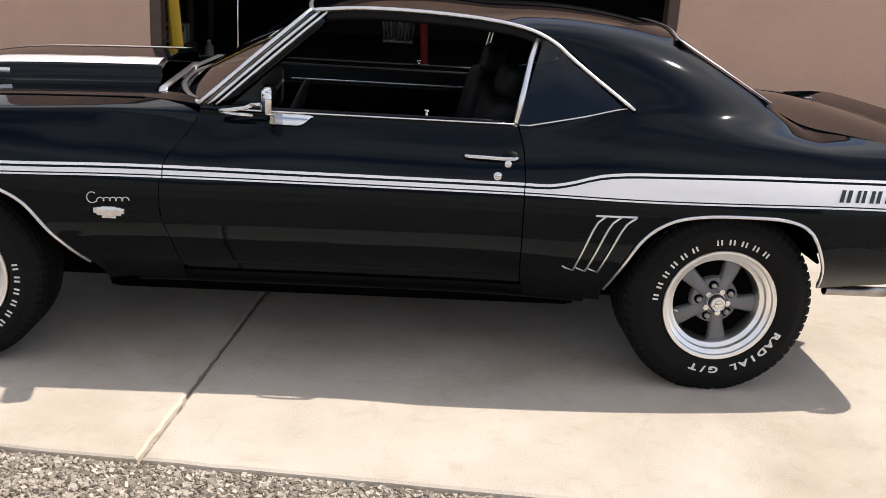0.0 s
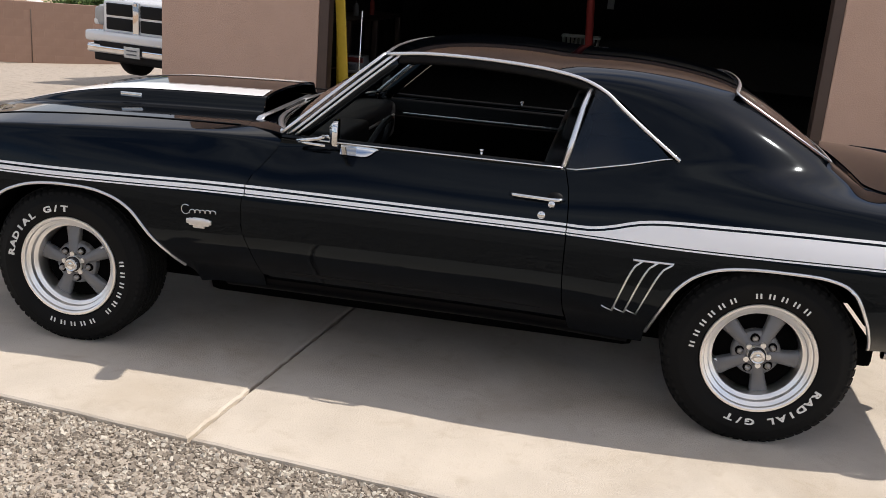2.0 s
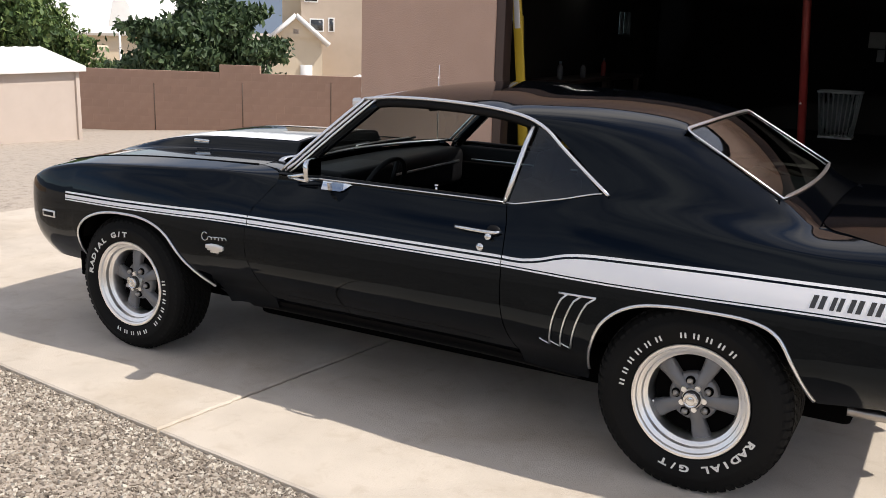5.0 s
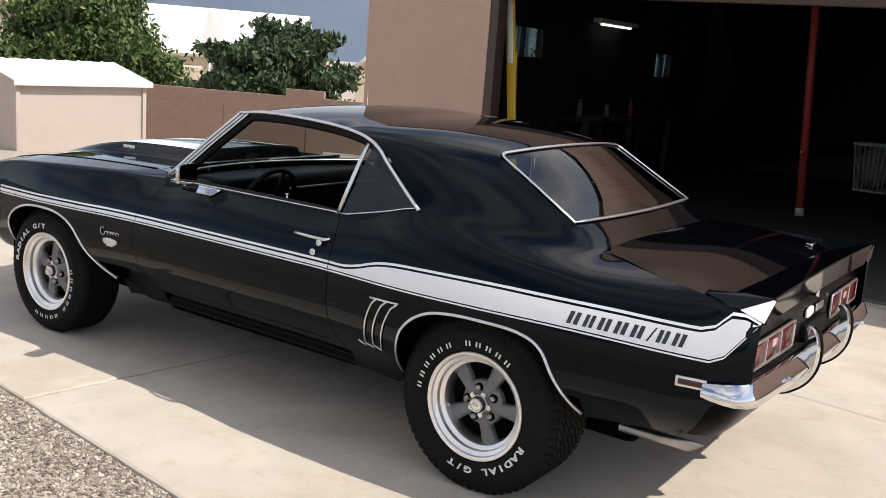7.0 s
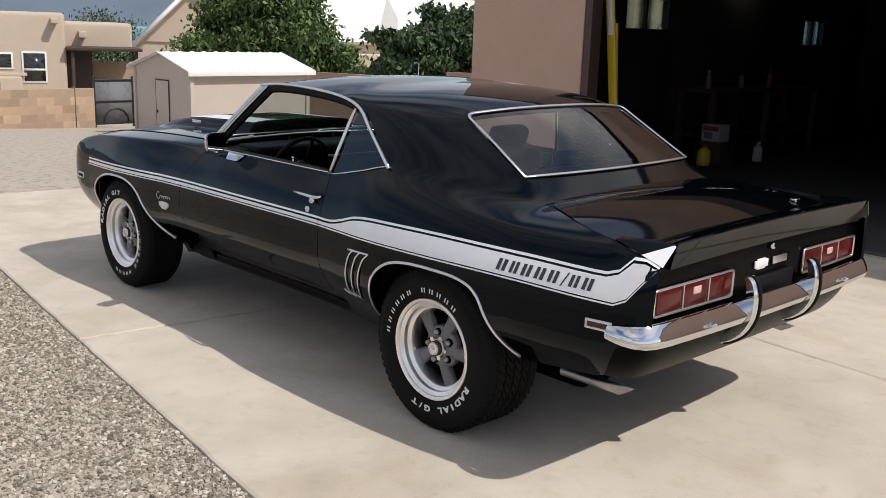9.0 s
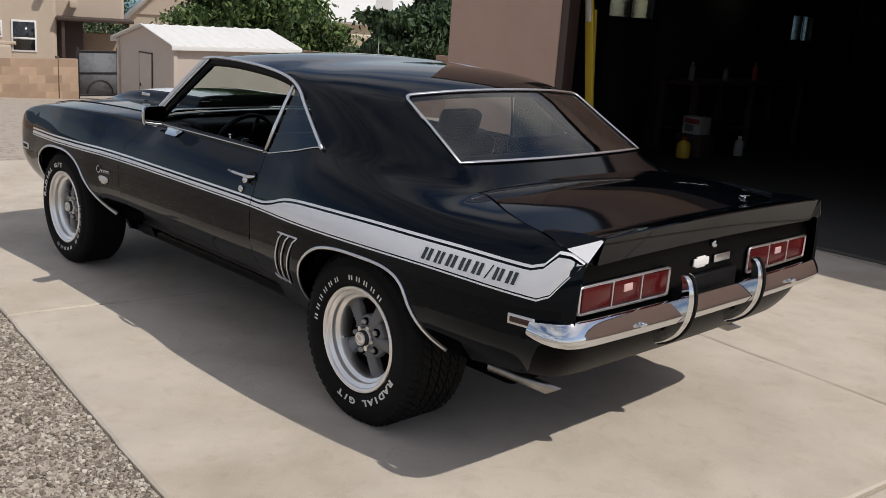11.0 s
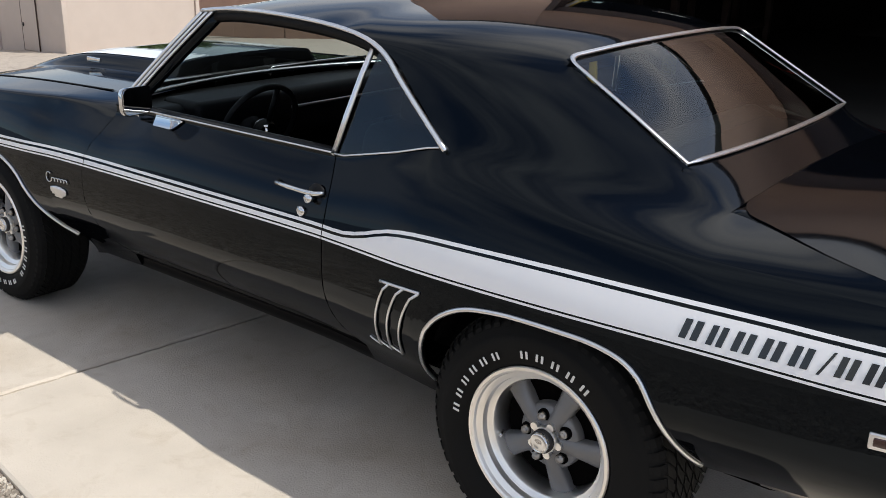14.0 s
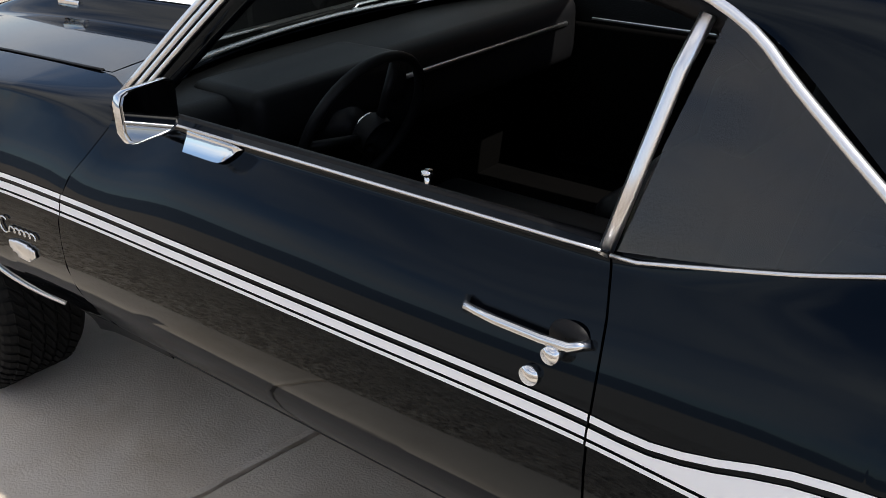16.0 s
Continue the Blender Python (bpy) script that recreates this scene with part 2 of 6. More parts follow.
# ---- building helpers ----
def mesh_of(name, bm, mat, smooth=True):
    bmesh.ops.recalc_face_normals(bm, faces=bm.faces)
    me = bpy.data.meshes.new(name)
    bm.to_mesh(me)
    bm.free()
    me.materials.append(mat)
    for p in me.polygons:
        p.use_smooth = smooth
    return me


def part(name, bm, mat, parent=None, label="", smooth=True, sharp=None):
    """Links a bmesh as ONE mesh object, under a thing or a part."""
    ob = new(name, mesh_of(name, bm, mat, smooth))
    if sharp:
        ob.data.set_sharp_from_angle(angle=radians(sharp))
    if parent:
        ob.parent = parent
    if label:
        tagged(ob, label)
    return ob


def thing(name, label, category, group="", at=(0, 0, 0), turn=0.0, kind=""):
    ob = new(name)
    ob.empty_display_size = 0.1
    ob.matrix_world = pose(*at, 0, 0, turn)
    return tagged(ob, label, category, group, kind)


def box(size, at=(0, 0, 0), bevel=0.0, bm=None, m=None, segments=2):
    """A box, its edges rounded by bevel; joined to bm where that is given."""
    one = bmesh.new()
    bmesh.ops.create_cube(one, size=1, matrix=Matrix.Translation(at) @ Matrix.Diagonal((*size, 1)))
    if bevel:
        bmesh.ops.bevel(one, geom=one.edges[:], offset=min(bevel, min(size) * 0.45), segments=segments, affect="EDGES", profile=0.6)
    if m:
        bmesh.ops.transform(one, matrix=m, verts=one.verts)
    return join(bm, one)


def join(bm, one):
    if bm is None:
        return one
    me = bpy.data.meshes.new("joined")
    one.to_mesh(me)
    one.free()
    bm.from_mesh(me)
    bpy.data.meshes.remove(me)
    return bm


def lathe(profile, n=48, axis="y", at=(0, 0, 0), bm=None, closed=False):
    """Turns a profile of (radius, along the axis) round an axis."""
    bm = bm or bmesh.new()
    rings = []
    for r, a in profile:
        ring = []
        for i in range(n):
            c, s = math.cos(2 * math.pi * i / n), math.sin(2 * math.pi * i / n)
            p = {"y": (r * c, a, r * s), "z": (r * c, r * s, a), "x": (a, r * c, r * s)}[axis]
            ring.append(bm.verts.new(Vector(p) + Vector(at)))
        rings.append(ring)
    pairs = list(zip(rings, rings[1:])) + ([(rings[-1], rings[0])] if closed else [])
    for a, b in pairs:
        for i in range(n):
            bm.faces.new((a[i], a[(i + 1) % n], b[(i + 1) % n], b[i]))
    return bm


def rod(a, b, r, n=12, bm=None, r2=None):
    """A capped rod from a to b."""
    a, b = Vector(a), Vector(b)
    one = bmesh.new()
    bmesh.ops.create_cone(one, cap_ends=True, segments=n, radius1=r, radius2=r if r2 is None else r2, depth=(b - a).length,
                          matrix=Matrix.Translation((a + b) / 2) @ (b - a).to_track_quat("Z", "Y").to_matrix().to_4x4())
    return join(bm, one)


def sweep(points, width, height=None, n=8, closed=False, bm=None, up=(0, 0, 1)):
    """A tube of round or oval section along points; width lies across, height along up."""
    bm = bm or bmesh.new()
    height = height or width
    pts = [Vector(p) for p in points]
    rings = []
    for i, p in enumerate(pts):
        a = pts[i - 1] if i or closed else p
        b = pts[(i + 1) % len(pts)] if i + 1 < len(pts) or closed else p
        d = (b - a).normalized()
        side = d.cross(Vector(up)).normalized()
        top = side.cross(d).normalized()
        rings.append([bm.verts.new(p + side * (width * math.cos(2 * math.pi * k / n)) + top * (height * math.sin(2 * math.pi * k / n))) for k in range(n)])
    for a, b in list(zip(rings, rings[1:])) + ([(rings[-1], rings[0])] if closed else []):
        for k in range(n):
            bm.faces.new((a[k], a[(k + 1) % n], b[(k + 1) % n], b[k]))
    if not closed:
        bm.faces.new(rings[0])
        bm.faces.new(rings[-1][::-1])
    return bm


def surface(fn, us, vs, bm=None):
    """A grid of faces over fn(u, v)."""
    bm = bm or bmesh.new()
    rows = [[bm.verts.new(fn(u, v)) for v in vs] for u in us]
    for a, b in zip(rows, rows[1:]):
        for i in range(len(vs) - 1):
            bm.faces.new((a[i], a[i + 1], b[i + 1], b[i]))
    return bm


def steps(a, b, n):
    return [a + (b - a) * i / n for i in range(n + 1)]


def along(table, x):
    """Smooth reading of a table of (x, value)."""
    if x <= table[0][0]:
        return table[0][1]
    for i in range(len(table) - 1):
        (x0, y0), (x1, y1) = table[i], table[i + 1]
        if x <= x1:
            s0 = (y1 - table[i - 1][1]) / (x1 - table[i - 1][0]) if i else (y1 - y0) / (x1 - x0)
            s1 = (table[i + 2][1] - y0) / (table[i + 2][0] - x0) if i + 2 < len(table) else (y1 - y0) / (x1 - x0)
            if (s0 > 0) != (y1 > y0):
                s0 = 0
            if (s1 > 0) != (y1 > y0):
                s1 = 0
            h, t = x1 - x0, (x - x0) / (x1 - x0)
            return (2 * t**3 - 3 * t**2 + 1) * y0 + (t**3 - 2 * t**2 + t) * h * s0 + (3 * t**2 - 2 * t**3) * y1 + (t**3 - t**2) * h * s1
    return table[-1][1]


def polyline(points):
    """A smooth curve of parameter 0 to 1 through points."""
    pts = [Vector(p) for p in points]
    acc = [0.0]
    for a, b in zip(pts, pts[1:]):
        acc.append(acc[-1] + (b - a).length)
    tables = [[(s / acc[-1], p[k]) for s, p in zip(acc, pts)] for k in range(3)]
    return lambda t: Vector([along(tb, t) for tb in tables])


def coons(c0, c1, d0, d1, nu, nv, bm=None, bulge=None):
    """A patch between curves: c0, c1 along u (v = 0, 1), d0, d1 along v (u = 0, 1)."""
    def at(u, v):
        p = (1 - v) * c0(u) + v * c1(u) + (1 - u) * d0(v) + u * d1(v) - ((1 - u) * (1 - v) * c0(0) + u * (1 - v) * c0(1) + (1 - u) * v * c1(0) + u * v * c1(1))
        return p + bulge(u, v) if bulge else p
    return surface(at, steps(0, 1, nu), steps(0, 1, nv), bm)


def thicken(bm, depth, toward):
    """Gives an open sheet thickness, away from its face, towards the point given."""
    bmesh.ops.recalc_face_normals(bm, faces=bm.faces)
    bm.normal_update()
    f = bm.faces[:][len(bm.faces) // 2]
    if (Vector(toward) - f.calc_center_median()).dot(f.normal) > 0:
        bmesh.ops.reverse_faces(bm, faces=bm.faces)
        bm.normal_update()
    bmesh.ops.solidify(bm, geom=bm.faces[:] , thickness=depth)
    return bm


def letters(text, size, depth=0.0, bold=0.0):
    """The outline of a text as a mesh, in the x-y plane, centred."""
    cu = bpy.data.curves.new("text", "FONT")
    cu.body, cu.size, cu.align_x, cu.align_y, cu.extrude = text, size, "CENTER", "CENTER", depth
    cu.resolution_u, cu.offset = 3, bold
    ob = bpy.data.objects.new("text", cu)
    scene.collection.objects.link(ob)
    me = bpy.data.meshes.new_from_object(ob.evaluated_get(bpy.context.evaluated_depsgraph_get()))
    bpy.data.objects.remove(ob)
    bm = bmesh.new()
    bm.from_mesh(me)
    bpy.data.meshes.remove(me)
    return bm

# ---- ground ----
def terrain(x, y):
    """Flat round the drive, then falling away past the drive's far end."""
    t = -0.8 * x + 0.6 * y - 6.6
    return -0.078 * 0.5 * (t + math.sqrt(t * t + 1.0)) if t < 55 else -4.29 - 0.01 * (t - 55)


UX, UY = (0.9928, -0.1197), (0.1197, 0.9928)      # along and across the slabs of the drive
OX, OY = -1.93, -0.65


def slab_at(u, v):
    return OX + u * UX[0] + v * UY[0], OY + u * UX[1] + v * UY[1]


bm = bmesh.new()
xs = [-1500, -700, -300, -150, -90] + steps(-60, -8, 52) + steps(-7.5, 9, 33) + [12, 18, 30, 60, 150, 400, 1500]
ys = [-1500, -400, -150, -60, -30, -18] + steps(-12, 8, 40) + steps(9, 50, 41) + [70, 110, 200, 500, 1500]
surface(lambda x, y: Vector((x, y, terrain(x, y) - 0.018 + (0.03 * noise.noise(Vector((x * 0.5, y * 0.5, 3))) - 0.012 if -60 < x < -7 else 0))), xs, ys, bm)
ground = tagged(part("ground", bm, GRAVEL_BED), "tan gravel ground falling away gently past the drive", "ground", kind="structure")

# concrete drive: cast slabs with open joints
COLS, ROWS_ = [-4.45, 0.0, 3.25, 6.5, 9.8], [0.0, 3.08, 5.62]
drive = tagged(new("pavement"), "pale concrete driveway in large cast slabs", "driveway", kind="structure")
rnd = random.Random(4)
for i in range(4):
    for j in range(2):
        u0, u1, v0, v1 = COLS[i] + 0.008, COLS[i + 1] - 0.007, ROWS_[j] + 0.005, ROWS_[j + 1] - 0.005
        edge = []
        for (a, b, c, d) in ((u0, v0, u1, v0), (u1, v0, u1, v1), (u1, v1, u0, v1), (u0, v1, u0, v0)):
            n = 90 if abs(c - a) < 0.01 and i < 2 else 30
            for k in range(n):
                t = k / n
                jag = 0.006 * noise.noise(Vector((a * 7 + t * 46, b * 7 + t * 37, 1))) + 0.003 * noise.noise(Vector((t * 190, a, b)))
                q = slab_at(a + (c - a) * t + (jag * (1 if a == u0 else -1) if abs(c - a) < 0.01 else 0), b + (d - b) * t + (jag if abs(d - b) < 0.01 else 0))
                edge.append(q)
        bm = bmesh.new()
        top = [bm.verts.new((x, y, 0.0)) for x, y in edge]
        mid = sum((Vector((x, y, 0)) for x, y in edge), Vector()) / len(edge)
        inner = [bm.verts.new(Vector((x, y, 0.0)) + (mid - Vector((x, y, 0))).normalized() * 0.012) for x, y in edge]
        for v in top:
            v.co.z = -0.006
        low = [bm.verts.new((x, y, -0.12)) for x, y in edge]
        bm.faces.new(inner)
        for k in range(len(edge)):
            m = (k + 1) % len(edge)
            bm.faces.new((top[k], top[m], inner[m], inner[k]))
            bm.faces.new((low[k], low[m], top[m], top[k]))
        part("slab", bm, CONCRETE, drive, smooth=False)

# loose stones along the edge of the drive, where they lie near enough to be told apart
def stones(name, count, inside, size, seed):
    r = random.Random(seed)
    verts, faces = [], []
    cube = [(-1, -1, -1), (1, -1, -1), (1, 1, -1), (-1, 1, -1), (-1, -1, 1), (1, -1, 1), (1, 1, 1), (-1, 1, 1)]
    quads = [(0, 3, 2, 1), (4, 5, 6, 7), (0, 1, 5, 4), (1, 2, 6, 5), (2, 3, 7, 6), (3, 0, 4, 7)]
    for _ in range(count):
        x, y = inside(r)
        a = size * (0.45 + 0.9 * r.random() ** 2)
        b, c = a * r.uniform(0.6, 1.0), a * r.uniform(0.4, 0.75)
        e = Euler((r.uniform(-0.6, 0.6), r.uniform(-0.6, 0.6), r.uniform(0, 6.3))).to_matrix()
        base, z = len(verts), terrain(x, y) + c * 0.35 - 0.018
        for p in cube:
            q = e @ Vector((p[0] * a * r.uniform(0.5, 0.9), p[1] * b * r.uniform(0.5, 0.9), p[2] * c * r.uniform(0.55, 0.9)))
            verts.append((x + q.x, y + q.y, z + q.z))
        faces += [tuple(base + i for i in f) for f in quads]
    me = bpy.data.meshes.new(name)
    me.from_pydata(verts, [], faces)
    me.materials.append(STONES)
    for p in me.polygons:
        p.use_smooth = False
    return new(name, me)


def near_strip(r):
    """Thick beside the drive, thinning out to the sides and away from it."""
    if r.random() < 0.62:
        return slab_at(r.uniform(-4.3, 3.2), -0.004 - 2.6 * r.random() ** 1.5)
    return slab_at(r.gauss(-0.4, 4.2), -0.004 - 5.5 * r.random() ** 1.4)


tagged(stones("gravel", 140000, near_strip, 0.0098, 7), "loose mixed tan and grey gravel beside the drive", "gravel", kind="stuff")

# ---- garage ----
GY, GX0, JX0, JX1, GX1 = 4.97, -4.75, -3.26, 1.15, 9.5
GTOP, LINTEL = 3.6, 2.52
wall = tagged(part("wall_south", box((JX0 - GX0, 0.2, GTOP + 0.8), ((GX0 + JX0) / 2, GY + 0.1, GTOP / 2 - 0.4), 0.012), STUCCO), "brown-pink stucco garage wall beside the open door", "wall", kind="structure")
wall = tagged(part("wall_south_pier", box((GX1 - JX1, 0.2, GTOP + 0.3), ((GX1 + JX1) / 2, GY + 0.1, GTOP / 2 - 0.15), 0.012), STUCCO), "brown-pink stucco garage wall beside the open door", "wall", kind="structure")
tagged(part("wall_south_lintel", box((JX1 - JX0, 0.2, GTOP - LINTEL), ((JX0 + JX1) / 2, GY + 0.1, (GTOP + LINTEL) / 2)), STUCCO), "brown-pink stucco wall above the garage door", "wall", kind="structure")
for x in (JX0 + 0.045, JX1 - 0.045):
    tagged(part("trim", box((0.09, 0.16, LINTEL), (x, GY + 0.09, LINTEL / 2), 0.006), BROWNTRIM), "dark brown garage door jamb", "door frame", kind="structure")
tagged(part("trim", box((JX1 - JX0 - 0.18, 0.10, 0.31), ((JX0 + JX1) / 2, GY + 0.11, LINTEL - 0.155), 0.006), BROWNTRIM), "dark brown garage door head", "door frame", kind="structure")
GB = 14.4
W1, W2 = (7.45, 8.52, 1.63, 2.08), (12.15, 13.02, 1.48, 1.93)
bm = bmesh.new()
def west(y0, y1, z0, z1):
    box((0.2, y1 - y0, z1 - z0), (GX0 + 0.1, (y0 + y1) / 2, (z0 + z1) / 2), 0, bm)
west(GY + 0.2, W1[0], -0.8, GTOP)
west(W1[1], W2[0], -0.8, GTOP)
west(W2[1], GB, -0.8, GTOP)
for y0, y1, z0, z1 in (W1, W2):
    west(y0, y1, -0.8, z0)
    west(y0, y1, z1, GTOP)
tagged(part("wall_west", bm, INNERWALL), "garage side wall with two small windows, interior shade in its colour", "wall", kind="structure")
tagged(part("wall_north", box((GX1 - GX0, 0.2, GTOP + 0.3), ((GX0 + GX1) / 2, GB + 0.1, GTOP / 2 - 0.15)), INNERWALL), "garage back wall, interior shade in its colour", "wall", kind="structure")
tagged(part("wall_east", box((0.2, GB - GY - 0.2, GTOP + 0.3), (GX1 - 0.1, (GB + GY + 0.2) / 2, GTOP / 2 - 0.15)), INNERWALL), "garage side wall, interior shade in its colour", "wall", kind="structure")
tagged(part("ceiling", box((GX1 - GX0, GB + 0.2 - GY, 0.12), ((GX0 + GX1) / 2, (GB + 0.2 + GY) / 2, GTOP + 0.06)), INNERWALL), "garage ceiling, interior shade in its colour", "ceiling", kind="structure")
tagged(part("floor", box((GX1 - GX0 - 0.4, GB - GY, 0.1), ((GX0 + GX1) / 2, (GB + GY) / 2, -0.048)), GFLOOR), "smooth concrete garage floor, interior shade in its dark colour", "floor", kind="structure")
for k, (y0, y1, z0, z1) in enumerate((W1, W2)):
    win = tagged(new("window_%d" % (k + 1)), "small two-pane aluminium garage window", "window", kind="structure")
    xc = GX0 + 0.1
    for yy in (y0 + 0.02, (y0 + y1) / 2, y1 - 0.02):
        part("frame", box((0.06, 0.04, z1 - z0), (xc, yy, (z0 + z1) / 2), 0.004), DARKSTEEL, win)
    for zz in (z0 + 0.02, z1 - 0.02):
        part("frame", box((0.055, y1 - y0 - 0.12, 0.04), (xc, (y0 + y1) / 2, zz), 0.004), DARKSTEEL, win)
    for a, b in ((y0 + 0.04, (y0 + y1) / 2 - 0.02), ((y0 + y1) / 2 + 0.02, y1 - 0.04)):
        pane = part("pane", box((0.006, b - a, z1 - z0 - 0.08), (xc, (a + b) / 2, (z0 + z1) / 2)), GLASS, win)
        pane.visible_shadow = False

# things in the garage
ladder = thing("ladder_rails", "pair of yellow fibreglass rails leaning on the jamb", "ladder")
for x0, x1, y0, h, w in ((-3.09, -3.27, 5.46, 2.5, 0.046), (-3.18, -3.22, 5.54, 1.70, 0.03)):
    part("rail", box((2 * w, 0.03, h), (0, 0, h / 2), 0.006, m=Matrix.Translation((x0, y0, 0.004)) @ Matrix.Rotation(math.atan2(x1 - x0, h), 4, "Y") @ Matrix.Rotation(radians(4), 4, "X")), YELLOW, ladder)
    part("rail_end", box((2 * w + 0.01, 0.04, 0.05), (x0, y0, 0.027), 0.006), WHITEFRAME, ladder)
part("rail_sleeve", box((0.06, 0.034, 0.9), (0, 0, 0), 0.006, m=Matrix.Translation((-3.236, 5.316, 2.03)) @ Matrix.Rotation(math.atan2(-0.18, 2.5), 4, "Y") @ Matrix.Rotation(radians(4), 4, "X")), WHITEFRAME, ladder, "pale grey upper sleeve")
strut = thing("hanging_strut", "red painted steel strut hanging from the garage ceiling", "strut")
part("pole", rod((-0.89, 7.87, 0.27), (-1.11, 7.87, GTOP), 0.045, 14), REDPAINT, strut)
part("end_cap", rod((-0.885, 7.87, 0.18), (-0.89, 7.87, 0.27), 0.048, 14), CLEARPLASTIC, strut)
part("bolt", rod((-0.945, 7.82, 0.88), (-0.945, 7.80, 0.88), 0.012, 8), WHITEFRAME, strut)

# white wire basket on the floor, paper in it
basket = thing("laundry_basket", "white slatted basket half full of crumpled paper", "basket")
bx, by = -0.83, 11.5
for k in range(4):
    part("rim", box((0.50 if k < 2 else 0.03, 0.03 if k < 2 else 0.34, 0.03), (bx + (0 if k < 2 else (-0.245 if k == 2 else 0.245)), by + ((-0.185 if k == 0 else 0.185) if k < 2 else 0), 0.58), 0.008), WHITEFRAME, basket)
part("base", box((0.40, 0.30, 0.03), (bx, by, 0.017), 0.006), WHITEFRAME, basket)
for k in range(9):
    for sy in (-1, 1):
        part("slat", sweep([(bx - 0.18 + k * 0.045, by + sy * 0.14, 0.03), (bx - 0.23 + k * 0.0575, by + sy * 0.185, 0.57)], 0.011, 0.004, 4, up=(0, 1, 0)), WHITEFRAME, basket)
for k in range(5):
    for sx in (-1, 1):
        part("slat", sweep([(bx + sx * 0.19, by - 0.12 + k * 0.06, 0.03), (bx + sx * 0.245, by - 0.16 + k * 0.08, 0.57)], 0.011, 0.004, 4, up=(1, 0, 0)), WHITEFRAME, basket)
bm = bmesh.new()
bmesh.ops.create_icosphere(bm, subdivisions=3, radius=1)
for v in bm.verts:
    v.co = Vector((bx + v.co.x * 0.19, by + v.co.y * 0.14, 0.30 + v.co.z * 0.26)) * 1.0 + Vector((1, 1, 1)) * 0.03 * noise.noise(v.co * 3.0)
part("paper", bm, CLEARPLASTIC, basket, smooth=False)
basket.matrix_world = Matrix.Translation((-1.2, 13.35, 0)) @ Matrix.Scale(1.27, 4) @ Matrix.Translation((-bx, -by, 0))
# pale notice and a grey panel on the back wall
notice = tagged(part("notice", box((0.26, 0.012, 0.26), (-0.86, GB - 0.01, 1.55), 0.003), CLEARPLASTIC), "pale sheet pinned to the dark back wall", "notice")
notice2 = tagged(part("notice", box((0.12, 0.012, 0.20), (-0.78, GB - 0.01, 1.30), 0.003), CLEARPLASTIC), "small pale sheet pinned to the dark back wall", "notice")

# workbench with small things along the side wall
bench = thing("workbench", "dark wooden workbench against the garage side wall", "workbench")
part("top", box((0.6, 3.1, 0.05), (-4.26, 10.2, 0.90), 0.006), BROWNTRIM, bench)
part("shelf", box((0.5, 3.0, 0.03), (-4.28, 10.2, 0.30), 0.004), BROWNTRIM, bench)
for x in (-4.5, -4.02):
    for y in (8.75, 10.2, 11.65):
        part("leg", box((0.08, 0.08, 0.875), (x, y, 0.4385), 0.006), BROWNTRIM, bench)


def bottle(name, label, at, r, h, mat, cap):
    t = thing(name, label, "bottle", "bottles in the garage", at)
    part("body", lathe([(0.001, 0.0), (r * 0.94, 0.0), (r, 0.01), (r, h * 0.62), (r * 0.8, h * 0.75), (r * 0.36, h * 0.84), (r * 0.34, h * 0.90), (0.001, h * 0.90)], 18, "z"), mat, t)
    part("cap", rod((0, 0, h * 0.88), (0, 0, h), r * 0.42, 12), cap, t)
    return t


bottle("bottle", "grey plastic bottle standing on the workbench", (-4.2, 8.9, 0.925), 0.04, 0.24, IRON, BLUEROOF)
bottle("bottle", "red spray bottle standing on the workbench", (-4.15, 10.45, 0.925), 0.035, 0.26, REDPAINT, IRON)
bottle("bottle", "dark bottle standing on the workbench", (-4.2, 9.75, 0.925), 0.04, 0.20, IRON, DARKSTEEL)
bottle("jug", "yellow oil jug on the garage floor", (-3.80, 8.28, 0.002), 0.085, 0.26, YELLOW, REDPAINT)
carton = thing("carton", "white printed carton on a dark crate", "box")
crate = thing("crate", "dark wooden crate on the garage floor", "crate")
part("body", box((0.36, 0.36, 0.28), (-3.85, 8.62, 0.143), 0.006), BROWNTRIM, crate)
part("rail", box((0.38, 0.38, 0.03), (-3.85, 8.62, 0.25), 0.004), BROWNTRIM, crate)
part("body", box((0.26, 0.24, 0.22), (-3.85, 8.60, 0.395), 0.004), CLEARPLASTIC, carton)
part("printed_bar", box((0.22, 0.004, 0.06), (-3.85, 8.478, 0.45)), REDPAINT, carton)
part("printed_bar", box((0.12, 0.004, 0.08), (-3.88, 8.478, 0.36)), IRON, carton)
bottle("bottle", "pale plastic bottle on the garage floor", (-3.60, 9.29, 0.002), 0.062, 0.26, CLEARPLASTIC, WHITEFRAME)
lamp = thing("ceiling_light", "lit fluorescent tube fitting under the dark ceiling", "lamp")
part("housing", box((0.14, 1.25, 0.06), (-4.4, 10.2, 2.25), 0.01), WHITEFRAME, lamp)
part("tube", rod((-4.4, 9.7, 2.20), (-4.4, 10.7, 2.20), 0.014, 10), TUBE, lamp)
for y in (9.8, 10.6):
    part("chain", rod((-4.4, y, 2.27), (-4.4, y, GTOP), 0.004, 6), DARKSTEEL, lamp)

# ---- the black coupe ----
CY = 0.855                       # the car's middle line; it points along -x
L_, R_ = -1, 1


def V(x, w, z, s):
    return Vector((x, CY + s * w, z))


